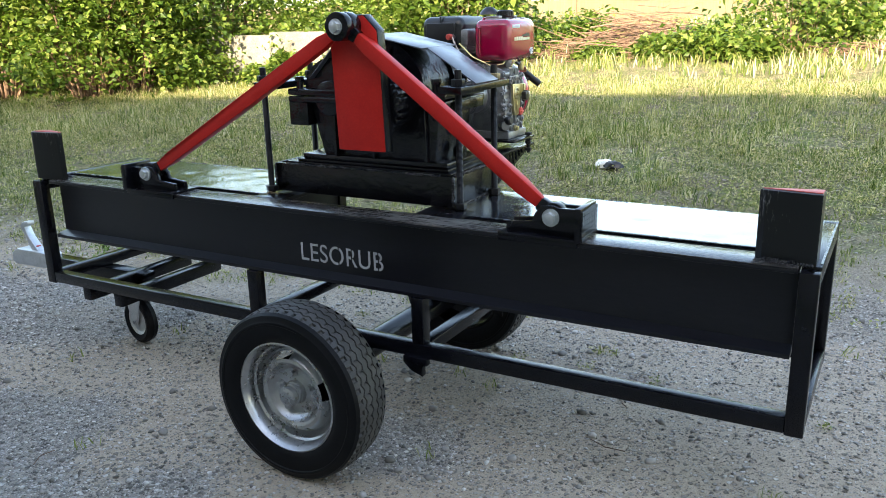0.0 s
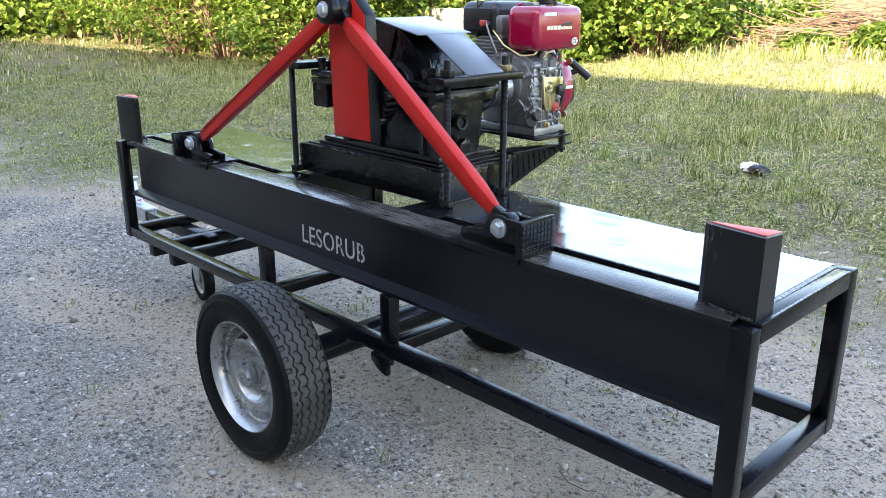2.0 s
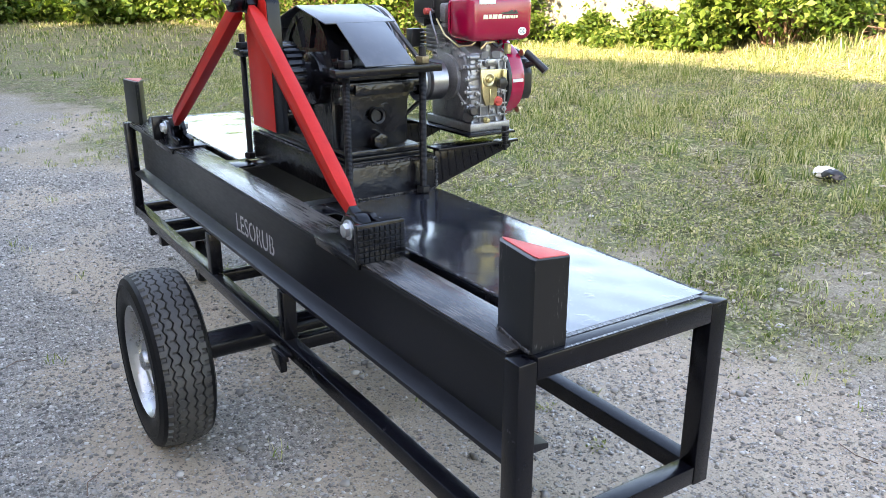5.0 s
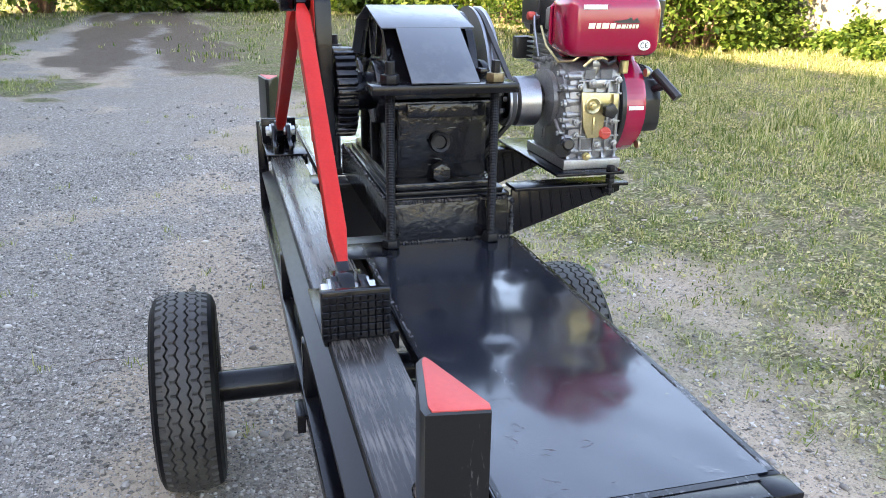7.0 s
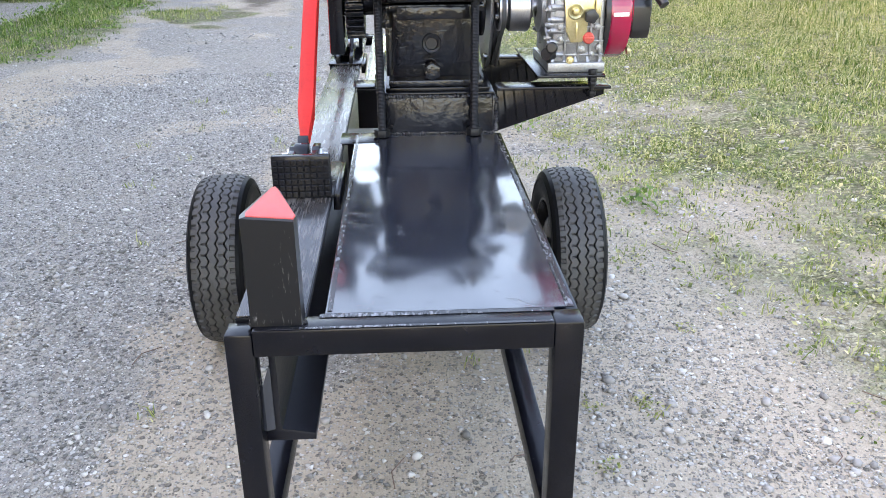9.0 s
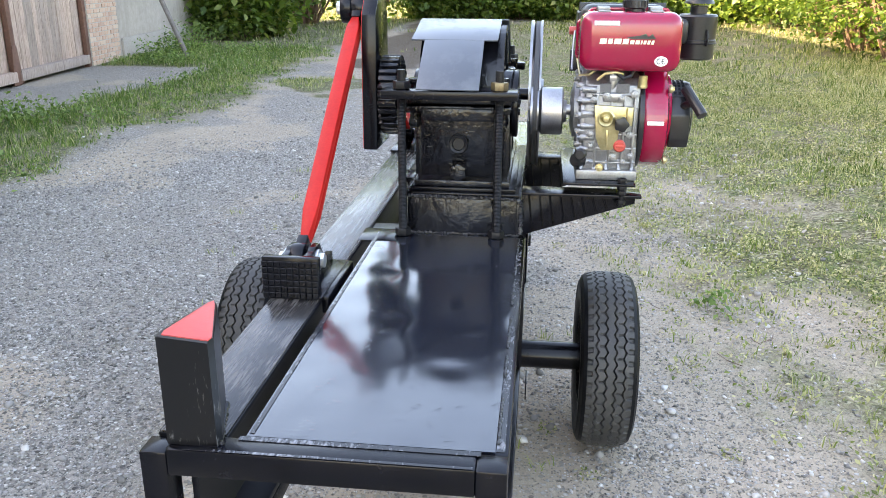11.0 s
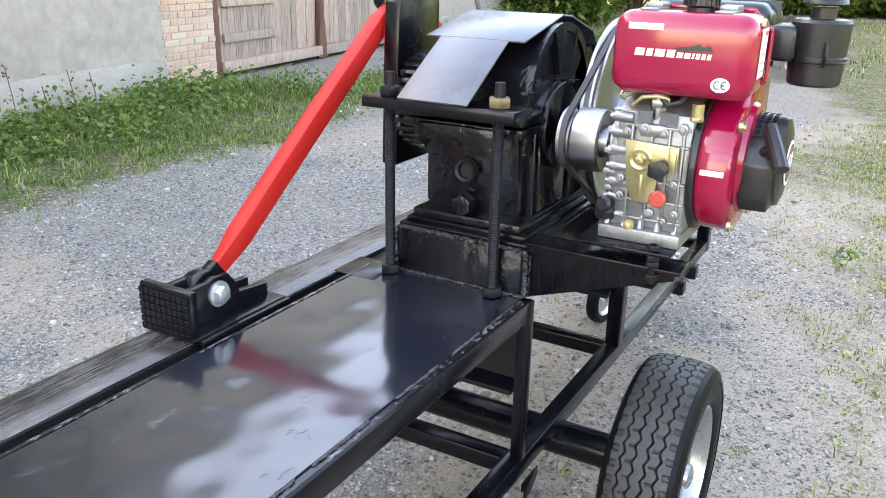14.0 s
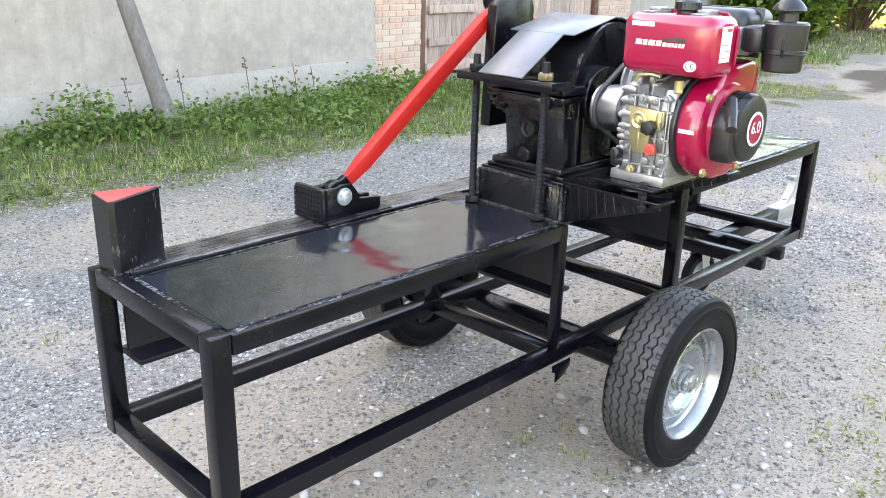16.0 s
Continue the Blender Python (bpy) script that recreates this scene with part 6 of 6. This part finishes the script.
wallpart("plinth", box(B(), -6.41, 11.9, 0.001, 0.05, -0.4, 0.36, 0.012), PLINTH, wall)
wallpart("plinth", box(B(), -20.9, -13.85, 0.001, 0.05, -0.4, 0.36, 0.012), PLINTH, wall)
wallpart("eave", box(B(), -21.3, 12.3, -6.4, 0.35, H, H + 0.16, 0.01), PLINTH, wall)
wallpart("back_wall", box(B(), -21, 12, -6.0, -5.7, -0.4, H, 0.004), PLASTER, wall)
wallpart("end_wall", box(B(), 11.7, 12, -5.7, -0.4, -0.4, H, 0.004), PLASTER, wall)
wallpart("end_wall", box(B(), -21, -20.7, -5.7, -0.4, -0.4, H, 0.004), PLASTER, wall)

# gate: posts, planks, rails
gate = tagged(new("gate_1"), "weathered double plank gate with rusty posts, shut", "gate", kind="structure")
gate.matrix_basis = WM @ Matrix.Translation((-9.9, 0, 0))
for u in (-7.42, -9.93, -12.43):
    wallpart("gate_post", box(B(), u - 0.06, u + 0.06, -0.10, -0.02, 0.0, 3.2, 0.006), RUST, gate)
for lo, hi in ((-9.86, -7.49), (-12.36, -10.0)):
    wallpart("ground_beam", box(B(), lo, hi, -0.10, 0.015, 0.06, 0.2, 0.008), PLANK, gate)
    n = int((hi - lo) / 0.128)
    w = (hi - lo) / n
    for k in range(n):
        wallpart("plank", box(B(), lo + k * w + 0.004, lo + (k + 1) * w - 0.004, -0.13, -0.102 + rs.uniform(0, 0.012), 0.08 + rs.uniform(0, 0.04), 3.15, 0.003), PLANK, gate)
for lo, hi, z in ((-8.75, -7.6, 0.42), (-8.75, -7.6, 0.86), (-8.75, -7.6, 1.5), (-9.8, -8.9, 2.1), (-12.3, -10.1, 1.7)):
    wallpart("gate_rail", box(B(), lo, hi, -0.088, -0.045, z, z + 0.11, 0.006), PLANK, gate)
wallpart("gate_strap", prism(B(), [(-10.05, 0.02), (-9.78, 0.02), (-9.86, 0.55), (-9.98, 0.55)], "y", -0.018, -0.006, 0.001), RUST, gate)

# weeds along the wall
weed_spots = [(-1.95, 0.55, 0.30, 0.42), (-2.35, 0.75, 0.28, 0.34), (-3.35, 0.45, 0.35, 0.32), (-4.0, 0.6, 0.42, 0.42), (-4.5, 0.42, 0.4, 0.46), (-5.0, 0.6, 0.4, 0.36), (-5.5, 0.45, 0.38, 0.44), (-5.95, 0.5, 0.36, 0.38), (-6.4, 0.62, 0.36, 0.34), (-0.9, 0.5, 0.4, 0.36), (-0.2, 0.6, 0.4, 0.36), (-2.7, 0.9, 0.35, 0.26), (-14.2, 0.5, 0.5, 0.5), (-15.2, 0.6, 0.55, 0.5), (-16.4, 0.7, 0.6, 0.7), (-17.6, 0.6, 0.7, 0.9), (-7.0, 1.0, 0.35, 0.26), (-5.6, 1.2, 0.35, 0.24), (-4.6, 1.25, 0.3, 0.2), (-3.4, 1.2, 0.3, 0.22), (-13.4, 0.9, 0.35, 0.3)]
for x, d, r, h in weed_spots:
    bush("weed", "leafy green weeds growing against the wall", "weed", x + rs.normal(0, 0.12), wall_y(x) + d * rs.uniform(0.8, 1.7), r * rs.uniform(0.9, 1.4), h * rs.uniform(0.4, 0.8), 34, 15, 0.06, WEED, group="wall weeds", spread=0.22)
bush("weed", "tall leafy green weed beside the leaning tree", "weed", -2.2, wall_y(-2.2) + 0.5, 0.30, 0.46, 46, 18, 0.055, WEED, group="wall weeds", spread=0.22)
for x, d in ((-2.75, 0.3), (-3.15, 0.24), (-3.3, 0.35), (-4.15, 0.28), (-4.45, 0.36), (-4.8, 0.3), (-5.1, 0.26)):
    bm = B()
    y = wall_y(x) + d
    z = gz(x, y)
    top = rs.uniform(0.32, 0.58)
    pipe(bm, [(x, y, z - 0.02), (x + 0.02, y + 0.01, z + top * 0.5), (x + 0.05, y, z + top)], 0.005, 6)
    for k in range(7):
        zz = z + top * rs.uniform(0.5, 1)
        bmesh.ops.create_icosphere(bm, subdivisions=1, radius=rs.uniform(0.008, 0.016), matrix=Matrix.Translation((x + 0.03 + rs.normal(0, 0.03), y + rs.normal(0, 0.03), zz)))
    tagged(part("dead_stalk", bm, TWIG), "brown dead weed stalk with seed heads", "weed", "dead stalks")
# small broad-leaved plants in the gravel
for x, y in ((-4.3, 3.35), (-2.75, 3.72)):
    bush("weed", "small bright green plant growing in the gravel", "weed", x, y, 0.10, 0.13, 12, 5, 0.035, WEED, group="gravel plants", spread=0.3)

# leaning tree before the wall
tree = thing("tree", "leaning grey-barked young tree before the plastered wall", "tree", (-2.97, -2.84, 0))
line = [(-2.98, -2.84, -0.1), (-2.95, -2.84, 0.05), (-2.88, -2.87, 0.35), (-2.79, -2.92, 0.75), (-2.70, -2.97, 1.15), (-2.58, -2.97, 1.8), (-2.40, -2.92, 2.6), (-2.30, -2.82, 3.4)]
rad = [0.13, 0.11, 0.085, 0.078, 0.074, 0.066, 0.055, 0.04]
bm = B()
for i in range(len(line) - 1):
    cyl(bm, line[i], line[i + 1], rad[i], rad[i + 1], seg=14)
tips = []
for k in range(30):
    i = 5 + k % 3
    b0 = Vector(line[i])
    e = b0 + Vector((rs.normal(0, 1.2), rs.uniform(-0.4, 1.9), rs.uniform(0.5, 2.6)))
    cyl(bm, b0, e, 0.028, 0.01, seg=6)
    tips.append((b0, e))
part("trunk", bm, BARK, tree, "", 60)
pts = []
for b0, e in tips:
    for q in range(260):
        c = b0.lerp(e, rs.uniform(0.35, 1.15)) + Vector(rs.normal(0, 0.34, 3))
        if c.z > 2.45:
            pts.append(tuple(c))
lv = leaves(np.array(pts), 1.0, 0.09, LEAF, "crown", tree)
lv["kind"] = "stuff"

# pole leaning on the wall
bm = B()
pipe(bm, [(-14.1, wall_y(-14.1) + 1.15, 0.0), (-14.75, wall_y(-14.75) + 0.32, 1.5), (-15.1, wall_y(-15.1) + 0.02, 2.1)], 0.045, 10)
tagged(part("pole", bm, BARK), "pale bare pole leaning against the wall", "pole")

# concrete wall behind the meadow
CONCRETE = surface("mossy_concrete", (0.075, 0.068, 0.052), (0.30, 0.285, 0.255), (0.85, 0.95), 0, 3, 40, 0.6, 0.01)
cw = tagged(new("wall_north"), "low old concrete wall half hidden by bushes", "wall", kind="structure")
cw.location = (-8.4, 10.5, 0)
for k in range(6):
    x0 = -14.0 + k * 1.25
    y = 10.55 - 0.02 * k
    z = gz(x0, y)
    part("concrete_block", box(B(), x0, x0 + 1.235, y, y + 0.3, z - 0.25, z + 0.78 + rs.uniform(-0.04, 0.04), 0.025), CONCRETE, cw)
# far boundary wall and trees
TAN = surface("tan_weathered_boards", (0.10, 0.075, 0.045), (0.2, 0.155, 0.09), (0.85, 0.95), 0, 2, 20, 0.5, 0.01, stretch=(6, 1, 0.6))
fw = tagged(new("wall_far"), "long low sunlit tan wall far across the meadow", "wall", kind="structure")
fw.location = (-5, 27, 1)
for k in range(14):
    x0 = -40 + k * 5.0
    part("wall_bay", box(B(), x0, x0 + 4.9, 27, 27.3, 0.2, 1.75, 0.03), TAN, fw)
    part("wall_post", box(B(), x0 + 4.85, x0 + 5.05, 26.95, 27.35, 0.2, 1.9, 0.02), TAN, fw)
pts = []
for k in range(120):
    c = np.array([rs.uniform(-48, 30), rs.uniform(31, 40), rs.uniform(1.2, 8)])
    pts.append(c + rs.normal(0, 1, (230, 3)) * np.array([1.6, 1.2, 1.2]))
far = leaves(np.concatenate(pts), 1.0, 0.34, LEAF, "far_woods")
tagged(far, "far green woods behind the tan wall", "woods", kind="stuff")

# brushwood heap
heap = thing("brushwood_heap", "reddish brown heap of cut brushwood lying in the meadow", "brushwood", (-3.5, 12.6, gz(-3.5, 12.6)))
bm = B()
for k in range(620):
    x = -3.5 + rs.normal(0, 0.75)
    y = 12.6 + 0.25 * (x + 3.5) + rs.normal(0, 0.3)
    z = gz(x, y) + 0.02 + abs(rs.normal(0, 0.2)) * math.exp(-((x + 3.5) / 1.3) ** 2) * 1.2
    a = rs.normal(0.1, 0.45)
    L = rs.uniform(0.2, 0.55)
    d = Vector((math.cos(a), math.sin(a), rs.normal(0, 0.18))) * L
    q = Vector((x, y, z))
    cyl(bm, q - d, q + d, rs.uniform(0.004, 0.011), 0.003, seg=4)
tw = part("twig_mass", bm, TWIG, heap)
tw["kind"] = "stuff"
for x, y in ((-0.2, 12.7),):
    bm = B()
    for k in range(160):
        px, py = x + rs.normal(0, 0.45), y + rs.normal(0, 0.25)
        a = rs.normal(0.2, 0.6)
        d = Vector((math.cos(a), math.sin(a), rs.normal(0, 0.12))) * rs.uniform(0.15, 0.5)
        q = Vector((px, py, gz(px, py) + 0.02 + abs(rs.normal(0, 0.06))))
        cyl(bm, q - d, q + d, rs.uniform(0.004, 0.01), 0.003, seg=4)
    h2 = thing("brushwood_heap", "small scattered heap of dry brushwood in the meadow", "brushwood", (x, y, gz(x, y)))
    part("twig_mass", bm, TWIG, h2)["kind"] = "stuff"

# crumpled rag lying in the grass, chips and litter
rag = thing("crumpled_bag", "crumpled white and black plastic bag lying in the grass", "litter", (-1.965, 6.215, gz(-1.965, 6.215)))
for mat, dx, sc, nm in ((WHITE, -0.03, (0.075, 0.05, 0.04), "white_half"), (BLACK_FLAT, 0.05, (0.07, 0.045, 0.035), "black_half")):
    bm = B()
    bmesh.ops.create_icosphere(bm, subdivisions=3, radius=1.0)
    for v in bm.verts:
        f = 1 + 0.45 * noise.noise(v.co * 2.2 + Vector((dx * 90, 0, 0)))
        v.co = Vector((v.co.x * sc[0], v.co.y * sc[1], v.co.z * sc[2])) * f + Vector((-1.965 + dx, 6.215 - dx * 0.4, gz(-1.965, 6.215) + 0.035))
    part(nm, bm, mat, rag, "", 60)
bm = B()
for k in range(110):
    x, y = rs.uniform(-6, 2.2), rs.uniform(4.2, 7.5)
    z = gz(x, y) + 0.014
    a = rs.uniform(0, 180)
    s = rs.uniform(0.25, 0.8)
    bmesh.ops.create_cube(bm, size=1.0, matrix=pose(x, y, z, rs.uniform(-15, 15), rs.uniform(-15, 15), a) @ Matrix.Diagonal((0.055 * s, 0.022 * s, 0.006, 1)))
tagged(part("pale_chips", bm, MORTAR), "pale chips and scraps scattered on the ground", "litter", kind="stuff")
bm = B()
for k in range(60):
    x, y = rs.uniform(-6, 2.2), rs.uniform(-1.0, 4.6)
    a, L = rs.uniform(0, math.tau), rs.uniform(0.02, 0.08)
    z = gz(x, y) + 0.008
    pipe(bm, [(x, y, z), (x + L * math.cos(a), y + L * math.sin(a), z + 0.004), (x + 1.8 * L * math.cos(a + 0.3), y + 1.8 * L * math.sin(a + 0.3), z)], 0.0017, 5)
tagged(part("dry_twigs", bm, TWIG), "thin dry twigs lying on the gravel", "litter", kind="stuff")

# bricks of the two piers, course by course
brick_data = None
for u0, u1, zmax in ((-7.35, -6.42, 2.3), (-13.8, -12.5, 1.7)):
    for row in range(int(zmax / 0.077)):
        off = 0.0 if row % 2 else -0.13
        u = u0 + off
        while u < u1:
            a, b = max(u + 0.006, u0), min(u + 0.254, u1 - 0.004)
            if b - a > 0.03:
                if brick_data is None:
                    brick_data = bpy.data.meshes.new("brick")
                    bmb = box(B(), -0.5, 0.5, -0.03, 0.03, -0.0325, 0.0325, 0.006, 1)
                    bmb.to_mesh(brick_data)
                    bmb.free()
                    brick_data.materials.append(BRICK)
                ob = new("brick", brick_data)
                ob.parent = wall
                ob.matrix_basis = Matrix.Translation(((a + b) / 2, -0.028 + rs.uniform(-0.006, 0.006), 0.04 + row * 0.077)) @ pose(0, 0, 0, rs.normal(0, 0.6), rs.normal(0, 0.4), 0) @ Matrix.Diagonal((b - a, 1, 1, 1))
            u += 0.26
